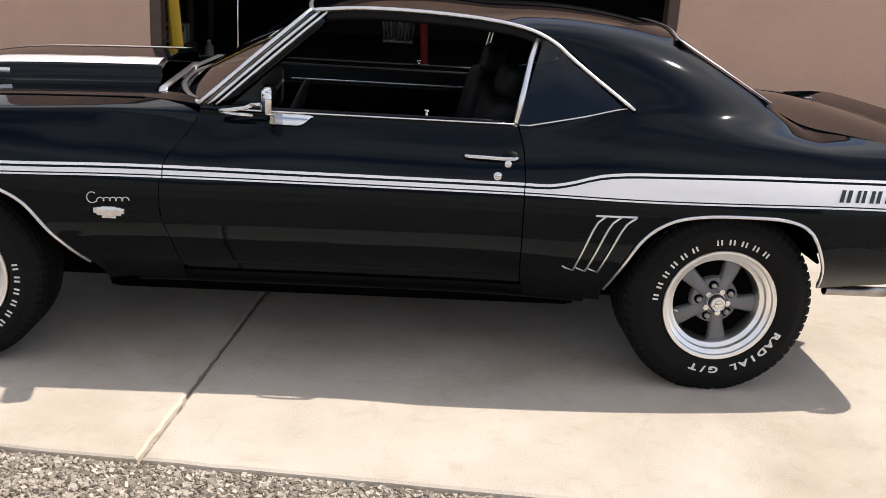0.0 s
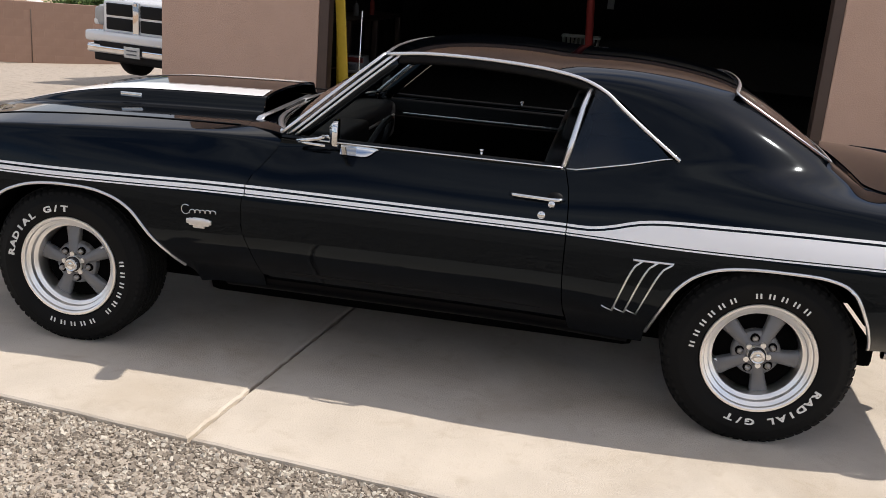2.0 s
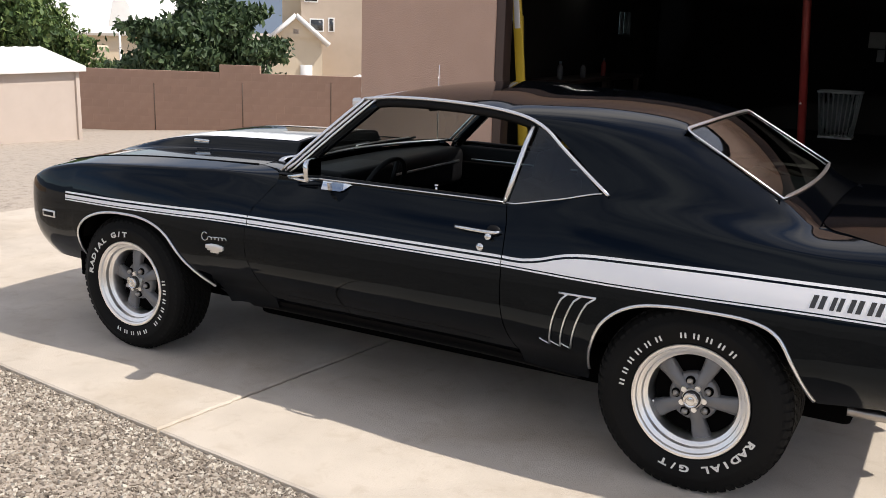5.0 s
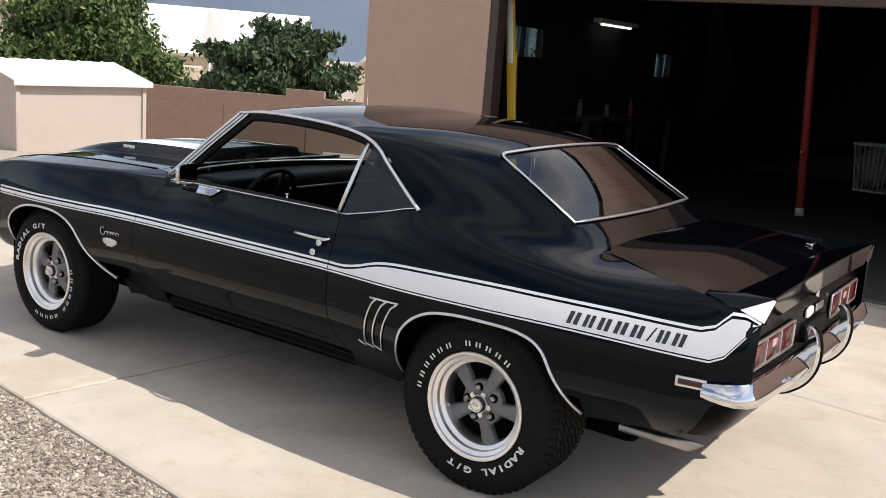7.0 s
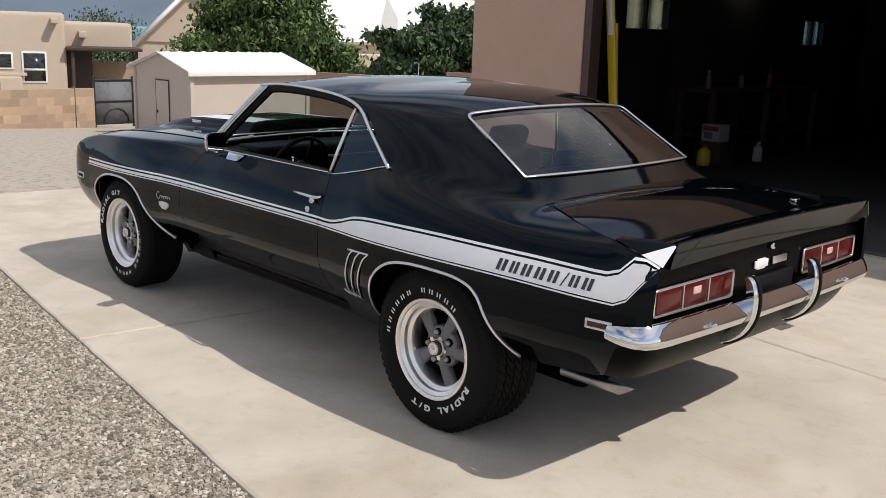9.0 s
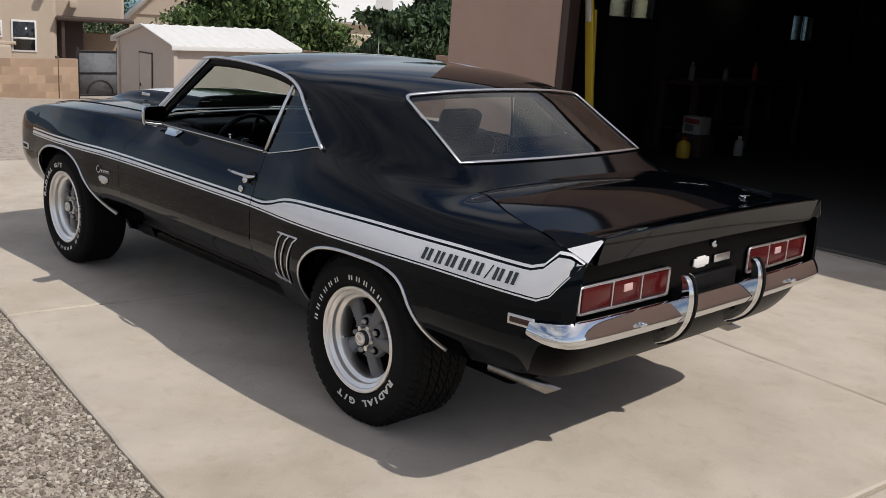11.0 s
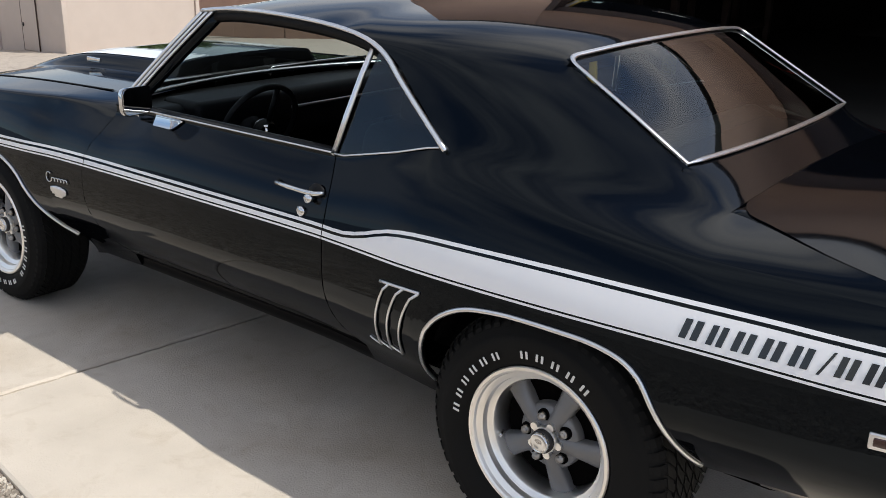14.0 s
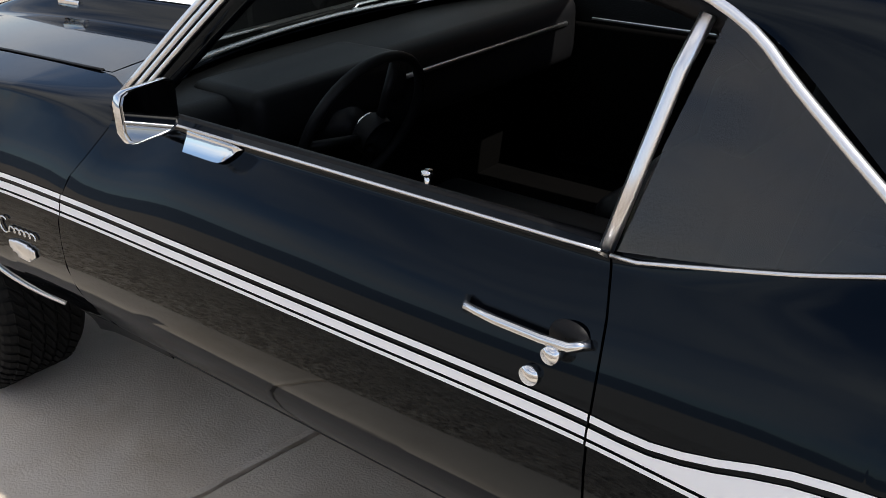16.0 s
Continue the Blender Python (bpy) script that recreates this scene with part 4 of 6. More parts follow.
for s in (L_, R_):
    bm = coons(polyline([P3(QW_F, s), P3((-0.6, 0.79, 0.968), s), P3(QW_R, s)]), polyline([P3(QW_T, s), P3((-0.66, 0.704, 1.218), s), P3((-0.6, 0.72, 1.178), s)]),
               polyline([P3(QW_F, s), P3(QW_T, s)]), polyline([P3(QW_R, s), P3((-0.6, 0.72, 1.178), s)]), 8, 8)
    q = part("quarter_window", bm, GLASS_TINT, quarters[s])
    part("window_edge", sweep([P3((-0.789, 0.795, 0.94), s), P3((-0.765, 0.765, 1.05), s), P3((-0.742, 0.722, 1.17), s), P3((-0.722, 0.70, 1.236), s)], 0.011, 0.006, 6, up=(0, s, 0)), TRIM, quarters[s], "bright upright window edge")
    # bright drip rail, from the pillar's foot over the window to the quarter's edge
    rail = polyline([P3((-1.875, 0.772, 0.957), s), P3((-1.69, 0.725, 1.125), s), P3(A_TOP, s)])
    pts = [rail(t) for t in steps(0, 1, 8)]
    for dx, dy, r in ((-0.008, -0.004, 0.008), (0.026, 0.006, 0.0065), (0.052, 0.008, 0.006)):
        part("pillar_moulding", sweep([p + Vector((dx, s * dy, 0)) for p in pts], r, 0.006, 6, up=(0, s, 0)), TRIM, car, "bright windscreen pillar moulding")
    rail = polyline([P3(A_TOP, s)] + [P3(p, s) for p in RAIL[1:]] + [P3((-0.60, 0.722, 1.178), s), P3((-0.50, 0.752, 1.105), s), P3((-0.375, 0.79, 1.018), s)])
    part("drip_rail", sweep([rail(t) + Vector((0, s * 0.008, 0)) for t in steps(0, 1, 40)], 0.007, 0.010, 6, up=(0, s, 0)), TRIM, car, "bright drip rail moulding")
    # black pillar and window frame behind it
    part("front_pillar", sweep([p + Vector((0.045, -s * 0.015, -0.01)) for p in pts], 0.03, 0.018, 8, up=(0, s, 0)), PAINT, car)
    rail_in = [rail(t) + Vector((0, -s * 0.012, -0.022)) for t in steps(0, 0.72, 20)]
    part("window_frame", sweep(rail_in, 0.020, 0.012, 6, up=(0, s, 0)), PLASTIC, car)
    # belt strips
    part("belt_strip", sweep([V(x, 0.803, 0.949, s) for x in steps(-1.80, -0.79, 12)], 0.0028, 0.003, 6), TRIM, doors[s], "bright belt strip")
    part("belt_strip", sweep([V(x, along(RS_W, x) + 0.004, along(RS_Z, x) + 0.002, s) for x in steps(-0.775, -0.40, 10)], 0.0028, 0.003, 6), TRIM, quarters[s])
    part("window_seal", sweep([V(x, 0.78, 0.950, s) for x in steps(-1.80, -0.80, 8)], 0.012, 0.010, 6), PLASTIC, doors[s])
    part("door_card", box((1.06, 0.03, 0.55), (-1.32, CY + s * 0.765, 0.66), 0.012), VINYL, doors[s])
    part("card_strip", box((0.86, 0.008, 0.010), (-1.30, CY + s * 0.747, 0.86), 0.003), TRIM, doors[s])
    part("card_strip", box((0.80, 0.008, 0.008), (-1.25, CY + s * 0.747, 0.78), 0.003), TRIM, doors[s])
    part("lock_knob", rod(V(-1.098, 0.775, 0.94, s), V(-1.098, 0.775, 0.978, s), 0.005, 8, rod(V(-1.098, 0.775, 0.972, s), V(-1.098, 0.775, 0.98, s), 0.009, 10)), CHROME, doors[s])
def bend(a, corner, b):
    """Rounds a corner of the window's frame."""
    return [(1 - t) ** 2 * a + 2 * t * (1 - t) * corner + t * t * b for t in steps(0.0, 1, 6)]


side_r, side_l = P3((0.0, 0.556, 1.142), R_), P3((0.0, 0.556, 1.142), L_)
frame_pts = bend(side_l.lerp(P3(RW_TOP, L_), 0.82), P3(RW_TOP, L_), rear_header(0.045)) + [rear_header(t) for t in steps(0.12, 0.88, 12)] + bend(rear_header(0.955), P3(RW_TOP, R_), side_r.lerp(P3(RW_TOP, R_), 0.82)) + [side_r] + [window_base(t) for t in steps(1, 0, 16)] + [side_l]
part("rear_window_moulding", sweep([p + Vector((0.003, 0, 0.006)) for p in frame_pts], 0.008, 0.0035, 6, closed=True, up=(0.5, 0, 0.86)), TRIM, car, "bright rear window moulding")
part("windscreen_moulding", sweep([ws_base(t) + Vector((-0.012, 0, 0.004)) for t in steps(0, 1, 16)], 0.012, 0.006, 6), TRIM, car)
part("windscreen_moulding", sweep([header(t) + Vector((-0.006, 0, 0.0)) for t in steps(0, 1, 16)], 0.008, 0.003, 6), TRIM, car)

# ---- boot lid, spoiler, tail ----
LID_W = [(0.32, 0.50), (0.335, 0.555), (0.36, 0.60), (0.42, 0.632), (0.6, 0.715), (0.8, 0.75), (0.95, 0.733)]
LID_Z = [(0.32, 0.954), (0.6, 0.935), (0.8, 0.914), (0.95, 0.896)]


def lid_w(x):
    return along(LID_W, x)


def lid_z(x, w):
    return along(LID_Z, x) + along([(0.32, 0.024), (0.6, 0.040), (0.95, 0.018)], x) * (1 - (w / 0.7) ** 2) - 0.001


bm = surface(lambda x, f: Vector((x, CY + f * lid_w(x), lid_z(x, f * lid_w(x)))), [0.325, 0.332, 0.345, 0.365, 0.39, 0.42] + steps(0.48, 0.945, 10), steps(-1, 1, 22))
gutter = surface(lambda x, f: Vector((x, CY + f * (along(RS_W, x) + 0.004), lid_z(x, f * along(RS_W, x)) - 0.007)), steps(0.305, 0.80, 12), steps(-1, 1, 22))
part("boot_gutter", thicken(gutter, 0.01, (0.6, CY, 0.5)), PAINT, car)
lid = part("boot_lid", thicken(bm, 0.012, (0.6, CY, 0.5)), PAINT, car, sharp=40)


def spoiler_profile(w):
    k = max(0.0, min(1.0, (0.79 - abs(w)) / 0.06))
    lift = 0.032 * k
    b = 0.908 + 0.012 * (1 - (w / 0.8) ** 2)
    return [(0.815, b - 0.004), (0.87, b + 0.004 + lift * 0.22), (0.93, b + 0.006 + lift * 0.55), (0.975, b + lift * 0.94), (0.992, b + lift), (0.996, b + lift - 0.004), (0.993, b + lift - 0.012), (0.986, b - 0.006), (0.979, b - 0.032), (0.974, b - 0.062), (0.90, b - 0.062)]


def spoiler(a, b, n, name, parent):
    bm = bmesh.new()
    rows = [[bm.verts.new((x, CY + w, z)) for x, z in spoiler_profile(w)] for w in steps(a, b, n)]
    for p, q in zip(rows, rows[1:]):
        for i in range(len(p)):
            j = (i + 1) % len(p)
            bm.faces.new((p[i], p[j], q[j], q[i]))
    bm.faces.new(rows[0])
    bm.faces.new(rows[-1][::-1])
    return part(name, bm, PAINT, parent, sharp=40)


spoiler(-0.726, 0.726, 30, "spoiler", lid)
# small bright pin standing on the lid before the spoiler
pz = lid_z(0.80, 0.475)
bm = rod((0.80, 1.33, pz - 0.004), (0.80, 1.33, pz + 0.008), 0.005, 10)
rod((0.795, 1.312, pz + 0.008), (0.805, 1.352, pz + 0.012), 0.004, 8, bm)
rod((0.775, 1.333, pz + 0.008), (0.80, 1.33, pz + 0.006), 0.004, 8, bm)
part("lid_pin", bm, CHROME, lid, "small bright pin on the boot lid")
for s in (L_, R_):
    # fixed end of the spoiler on the quarter panel, the white stripe running up its corner
    A, B, C = V(0.908, 0.802, 0.897, s), V(0.985, 0.790, 0.866, s), V(1.0, 0.735, 0.940, s)
    bm = bmesh.new()
    for p in (A, B, C, V(0.78, 0.745, 0.930, s), V(0.78, 0.775, 0.925, s), V(0.96, 0.735, 0.850, s), V(0.78, 0.745, 0.89, s), V(0.90, 0.735, 0.940, s)):
        bm.verts.new(p)
    bmesh.ops.convex_hull(bm, input=bm.verts)
    part("spoiler_end", bm, PAINT, quarters[s], smooth=False)
    n = (B - A).cross(C - A).normalized()
    n = n if n.x + n.z + s * n.y > 0 else -n
    bm = bmesh.new()
    bm.faces.new([bm.verts.new(p + n * 0.003) for p in (A, B, B.lerp(C, 0.9), A.lerp(C, 0.9))])
    part("white_band", bm, WHITE, quarters[s], smooth=False)


def tail_x(w, z):
    return 0.948 - 0.010 * (w / 0.8) ** 2


bm = surface(lambda w, z: Vector((tail_x(w, z), CY + w, z)), steps(-0.80, 0.80, 20), steps(0.575, 0.885, 8))
tail = part("tail_panel", thicken(bm, 0.02, (0, CY, 0.7)), SATIN, car, sharp=40)
# valance below the bumper, rounding into the flanks
vp = [(0.80, 0.862), (0.85, 0.856), (0.90, 0.836), (0.935, 0.795), (0.95, 0.74), (0.958, 0.6), (0.963, 0.3), (0.965, 0)]
vp = polyline([(x, -w, 0) for x, w in vp] + [(x, w, 0) for x, w in vp[-2::-1]])
def valance_at(u, t):
    p = vp(u)
    return Vector((p.x - 0.075 * t * t, CY + p.y * (1 - 0.075 * t * t), 0.615 - 0.175 * t))
part("rear_valance", thicken(surface(valance_at, steps(0, 1, 48), steps(0, 1, 8)), 0.012, (0, CY, 0.7)), SATIN, car, sharp=50)
for s in (L_, R_):
    # tail lamp: bright frame, three lenses, a clear reversing lens in the middle one
    a, b, z0, z1 = 0.275, 0.765, 0.680, 0.778
    ring = [(a, z0), (b, z0 + 0.004), (b, z1 - 0.004), (a, z1)]
    ring_pts = []
    for i in range(4):
        (w0, y0), (w1, y1) = ring[i], ring[(i + 1) % 4]
        ring_pts += [Vector((tail_x(w0 + (w1 - w0) * t, y0 + (y1 - y0) * t) + 0.008, CY + s * (w0 + (w1 - w0) * t), y0 + (y1 - y0) * t)) for t in (0.03, 0.25, 0.5, 0.75, 0.97)]
    lamp = part("tail_lamp", sweep(ring_pts, 0.006, 0.006, 6, closed=True, up=(1, 0, 0)), TRIM, car, "three-section red tail lamp in a bright frame")
    for k in range(3):
        w0, w1 = a + 0.008 + k * 0.1605, a + 0.008 + k * 0.1605 + 0.150
        part("lens", box((0.016, w1 - w0, z1 - z0 - 0.018), (tail_x((w0 + w1) / 2, 0.73) + 0.004, CY + s * (w0 + w1) / 2, (z0 + z1) / 2), 0.005), REDLENS, lamp)
        if k < 2:
            part("divider", box((0.014, 0.006, z1 - z0 - 0.01), (tail_x(w1, 0.73) + 0.007, CY + s * (w1 + 0.005), (z0 + z1) / 2), 0.002), TRIM, lamp)
    part("reversing_lens", box((0.010, 0.050, 0.028), (tail_x(0.52, 0.73) + 0.010, CY + s * 0.515, 0.742), 0.004), CLEARLENS, lamp, "clear reversing lens")
part("boot_lock", rod((tail_x(0, 0.83) - 0.002, CY, 0.832), (tail_x(0, 0.83) + 0.016, CY, 0.832), 0.014, 16), CHROME, tail)
part("tail_emblem", box((0.008, 0.10, 0.030), (tail_x(0, 0.76) + 0.006, CY - 0.07, 0.770), 0.004, box((0.008, 0.06, 0.042), (tail_x(0, 0.76) + 0.005, CY - 0.07, 0.770), 0.004)), WHITEFRAME, tail, "small bright emblem")
part("tail_badge", box((0.008, 0.11, 0.03), (tail_x(0, 0.76) + 0.006, CY + 0.075, 0.770), 0.006), TRIM, tail, "small bright script badge")
part("plate_light", box((0.03, 0.30, 0.07), (tail_x(0, 0.70) + 0.004, CY + 0.03, 0.690), 0.008), PLASTIC, tail)

# chrome bumper and its guards
path = [(0.845, 0.872), (0.89, 0.870), (0.935, 0.858), (0.965, 0.83), (0.978, 0.78), (0.985, 0.70), (0.996, 0.45), (1.0, 0.2), (1.0, 0)]
path = [(x, -w) for x, w in path] + [(x, w) for x, w in path[-2::-1]]
prof = [(-0.005, 0.042), (0.006, 0.040), (0.014, 0.030), (0.026, 0.006), (0.034, -0.014), (0.033, -0.020), (0.026, -0.036), (0.010, -0.042), (-0.012, -0.038), (-0.014, 0.038)]
smooth_path = polyline([(x, CY + w, 0.632) for x, w in path])
pts = [smooth_path(t) for t in steps(0, 1, 60)]
bm, rings = bmesh.new(), []
for i, p in enumerate(pts):
    d = (pts[min(i + 1, 60)] - pts[max(i - 1, 0)]).normalized()
    out = d.cross(Vector((0, 0, 1)))
    e = min(i, 60 - i)
    f = 1 if e > 4 else 0.55 + 0.45 * math.sin(e / 5 * math.pi / 2)
    rings.append([bm.verts.new(p + out * (a * f) + Vector((0, 0, b * f))) for a, b in prof])
for a, b in zip(rings, rings[1:]):
    for k in range(len(prof)):
        bm.faces.new((a[k], a[(k + 1) % len(prof)], b[(k + 1) % len(prof)], b[k]))
bm.faces.new(rings[0])
bm.faces.new(rings[-1][::-1])
bumper = part("rear_bumper", bm, CHROME, car, "chrome rear bumper", sharp=35)
def slash_pipe():
    """A tail pipe along x, its end cut off at a slant."""
    bm = lathe([(0.020, -0.04), (0.020, 0.10), (0.0205, 0.27), (0.0185, 0.271), (0.017, 0.10)], 24, "x")
    for v in bm.verts:
        if v.co.x > 0.2:
            v.co.x -= (0.0205 - v.co.z) * 1.5
    return bm


for s in (L_, R_):
    outer = polyline([(1.004, 0.760, 0), (1.026, 0.752, 0), (1.046, 0.715, 0), (1.053, 0.655, 0), (1.043, 0.595, 0), (1.012, 0.540, 0), (0.965, 0.500, 0), (0.925, 0.482, 0)])
    inner = polyline([(0.996, 0.752, 0), (1.005, 0.735, 0), (1.010, 0.70, 0), (1.006, 0.655, 0), (0.995, 0.605, 0), (0.965, 0.555, 0), (0.925, 0.515, 0), (0.90, 0.492, 0)])
    def blade(t, k):
        """Section of the guard: a flat cheek each side, rounded over at the outer edge."""
        a, b = inner(t), outer(t)
        depth, wide = along([(0, 0.0), (1, 0.0), (2, 0.8), (3, 1.0), (4, 1.0), (5, 0.8), (6, 0.0), (7, 0.0)], k), along([(0, 0.0), (1, -1.0), (2, -1.0), (3, -0.5), (4, 0.5), (5, 1.0), (6, 1.0), (7, 0.0)], k)
        p = a.lerp(b, depth)
        return V(p.x, 0.24 + 0.029 * wide * (0.75 + 0.25 * math.sin(math.pi * min(1, t + 0.15))), p.y, s)
    bm = surface(blade, steps(0, 1, 26), [0, 1, 2, 3, 4, 5, 6, 7])
    guard = part("bumper_guard", bm, CHROME, car, "upright chrome bumper guard with a black rubber strip", sharp=40)
    part("rubber_strip", sweep([V(outer(t).x + 0.002, 0.24, outer(t).y, s) for t in steps(0.03, 1, 24)], 0.0085, 0.006, 8, up=(1, 0, 0.4)), RUBBER, guard)
    part("bumper_bolt", rod(V(1.02, 0.52, 0.632, s), V(1.048, 0.52, 0.632, s), 0.009, 12), CHROME, bumper)
    # exhaust tip
    part("exhaust_tip", slash_pipe(), DARKCHROME, car, "dull metal exhaust tail pipe").matrix_basis = Matrix.Translation((0.53, CY + s * 0.64, 0.338)) @ Matrix.Rotation(radians(2), 4, "Y") @ Matrix.Rotation(radians(-s * 6), 4, "Z")
    # side marker lamps
    for x, z in ((0.803, 0.643), (-3.285, 0.612)):
        skin = V(x + 0.04, half(x + 0.04, z), z, s) - V(x - 0.04, half(x - 0.04, z), z, s)
        mm = Matrix.Translation(V(x, half(x, z), z, s)) @ Matrix.Rotation(math.atan2(skin.y, skin.x), 4, "Z")
        mk = part("marker_frame", box((0.10, 0.010, 0.036), (0, 0, 0), 0.004, m=mm), TRIM, car)
        part("marker_lens", box((0.082, 0.013, 0.020), (0, 0, 0), 0.003, m=mm), DARKLENS if x > 0 else PLASTIC, mk)

# ---- side stripes, laid 2 mm proud of the panels ----
ST_TOP = [(-3.16, 0.742), (-2.57, 0.752), (-2.0, 0.760), (-0.76, 0.761), (-0.66, 0.762), (-0.58, 0.778), (-0.5, 0.802), (-0.42, 0.814), (-0.3, 0.820), (0.1, 0.829), (0.5, 0.829), (0.74, 0.826), (0.82, 0.828), (0.85, 0.842), (0.905, 0.893), (0.98, 0.868)]
ST_LOW = [(-3.16, 0.698), (-2.0, 0.717), (-0.75, 0.719), (-0.3, 0.719), (0.37, 0.727), (0.85, 0.719), (0.878, 0.724), (0.90, 0.752), (0.98, 0.862)]


def decal(name, low, high, xs, s, mat, parent, lift=0.0025):
    def at(x, t):
        z = low(x) + (high(x) - low(x)) * t
        zs = along(SHOULDER, x)
        if z > zs:
            top = (along(RS_W, x), along(RS_Z, x))
            best = min((flank(x, v, top, bottom(x)) for v in steps(0.72, 1, 30)), key=lambda p: abs(p[1] - z))
            return V(x, best[0] + lift, best[1] + lift, s)
        return V(x, half(x, z) + lift, z, s)
    return part(name, surface(at, xs, steps(0, 1, 5)), mat, parent)


for s in (L_, R_):
    for host, x0, x1 in ((fenders[s], -3.15, -1.9898), (doors[s], -1.9862, -0.7503), (quarters[s], -0.7467, 0.978)):
        xs = steps(x0, x1, 40)
        lo, hi = (lambda x: along(ST_LOW, x)), (lambda x: along(ST_TOP, x))
        decal("stripe_line", lambda x: hi(x) - 0.0095, hi, xs, s, WHITE, host)
        decal("stripe_line", lo, lambda x: lo(x) + 0.006, xs, s, WHITE, host)
        decal("stripe_band", lambda x: lo(x) + 0.0105, lambda x: hi(x) - 0.0175, xs, s, WHITE, host)
    # dark lettering on the white band, kept as plain slanted bars
    bm = bmesh.new()
    widths = [0.052, 0.044, 0.050, 0.050, 0.048, 0.024, 0.044, 0.046]
    x = 0.352
    for k, wd in enumerate(widths):
        a, b = 0.752, 0.794
        sl = 0.010 if k != 5 else 0.022
        for xa, xb, za, zb in ((x + wd * 0.10, x + wd * 0.40, a, b), (x + wd * 0.58, x + wd * 0.88, a, b)) if k != 5 else ((x + 0.006, x + 0.012, a - 0.004, b + 0.004),):
            f = [bm.verts.new(V(px + sl * (pz - a) / (b - a), half(px, pz) + 0.0045, pz, s)) for px, pz in ((xa, za), (xb, za), (xb, zb), (xa, zb))]
            bm.faces.new(f)
        x += wd + 0.008
    part("stripe_lettering", bm, BLACKLINE, quarters[s], "dark slanted lettering bars on the white stripe")

# ---- flank details ----
for s in (L_, R_):
    def on(x, z, lift=0.003):
        return V(x, half(x, z) + lift, z, s)
    # three bright louvres ahead of the rear wheel
    part("louvre_rail", sweep([on(x, 0.664 + 0.003 * (x + 0.49) / 0.135) for x in steps(-0.497, -0.352, 6)], 0.004, 0.0045, 6), TRIM, quarters[s])
    for k in range(3):
        x0, x1 = -0.462 + k * 0.053, -0.547 + k * 0.044
        c = [on(x0 + (x1 - x0) * (t ** 0.55), 0.664 - 0.222 * t, 0.004) for t in steps(0, 1, 10)]
        part("louvre", sweep(c, 0.0042, 0.004, 6, up=(0, s, 0)), TRIM, quarters[s], "slanted bright louvre blade")
        part("louvre_foot", sweep([c[-1], on(x1 - 0.028, 0.452, 0.003), on(x1 - 0.04, 0.459, 0.002)], 0.003, 0.003, 6, up=(0, s, 0)), TRIM, quarters[s])
    # handle, button and lock
    hb = part("door_handle", sweep([on(-0.968, 0.842, 0.002), on(-0.955, 0.842, 0.022), on(-0.90, 0.842, 0.028), on(-0.83, 0.840, 0.026), on(-0.79, 0.840, 0.022), on(-0.768, 0.842, 0.004)], 0.0075, 0.007, 8, up=(0, s, 0)), CHROME, doors[s], "chrome pull door handle")
    part("handle_button", rod(on(-0.812, 0.823, 0.0), on(-0.812, 0.823, 0.026), 0.0125, 16), CHROME, doors[s])
    part("handle_base", lathe([(0.030, 0.0), (0.027, 0.008), (0.001, 0.010)], 20, "y", (0, 0, 0)), PLASTIC, doors[s]).matrix_basis = Matrix.Translation(on(-0.802, 0.842, 0.0)) @ Matrix.Diagonal((1, s, 0.75, 1))
    part("door_lock", rod(on(-0.845, 0.779, -0.002), on(-0.845, 0.779, 0.008), 0.0145, 20), CHROME, doors[s], "round chrome door lock")
    # fender badges, kept as plain shapes
    script = [on(-2.222 + 0.017 * math.cos(a), 0.640 + 0.019 * math.sin(a), 0.004) for a in steps(0.8, 5.4, 12)]
    script += [on(-2.205 + 0.105 * t - 0.006 * math.sin(t * 31.4), 0.630 + 0.005 * t - 0.0065 * math.cos(t * 31.4) + 0.004, 0.004) for t in steps(0, 1, 50)]
    bm = sweep(script, 0.0022, 0.0022, 6, up=(0, s, 0))
    part("script_badge", bm, CHROME, fenders[s], "chrome script badge")
    bm = box((0.105, 0.008, 0.020), on(-2.168, 0.594, 0.003), 0.004)
    box((0.084, 0.010, 0.030), on(-2.168, 0.592, 0.003), 0.006, bm)
    box((0.050, 0.009, 0.042), on(-2.168, 0.589, 0.003), 0.006, bm)
    part("shield_badge", bm, TRIM, fenders[s], "small bright shield badge")
    part("fender_bolt", box((0.03, 0.006, 0.012), V(-2.05, 0.72, 0.902, s), 0.002), PLASTIC, fenders[s])
# outside mirror on the driver's door
base = part("door_mirror", sweep([V(-1.805, 0.818, 0.944, L_), V(-1.765, 0.826, 0.951, L_), V(-1.715, 0.834, 0.962, L_), V(-1.69, 0.842, 0.974, L_)], 0.0075, 0.006, 8, up=(0, -1, 0)), CHROME, car, "rectangular chrome door mirror")
part("mirror_foot", sweep([V(-1.80, 0.820, 0.940, L_), V(-1.745, 0.826, 0.938, L_), V(-1.69, 0.830, 0.937, L_)], 0.006, 0.004, 8, up=(0, -1, 0)), CHROME, base)
part("mirror_arm", rod(V(-1.695, 0.842, 0.975, L_), V(-1.645, 0.866, 0.982, L_), 0.007, 10), CHROME, base)
mm = Matrix.Translation(V(-1.64, 0.875, 0.998, L_)) @ Matrix.Rotation(radians(11), 4, "Z")
def mirror_ring(k):
    """Outline of the mirror with its corners cut, k times its full size."""
    return [(k * y, k * z) for y, z in ((-0.066, -0.024), (-0.067, 0.030), (-0.060, 0.043), (-0.046, 0.048), (0.046, 0.047), (0.060, 0.042), (0.066, 0.028), (0.065, -0.026), (0.058, -0.040), (0.043, -0.048), (-0.043, -0.047), (-0.058, -0.040))]
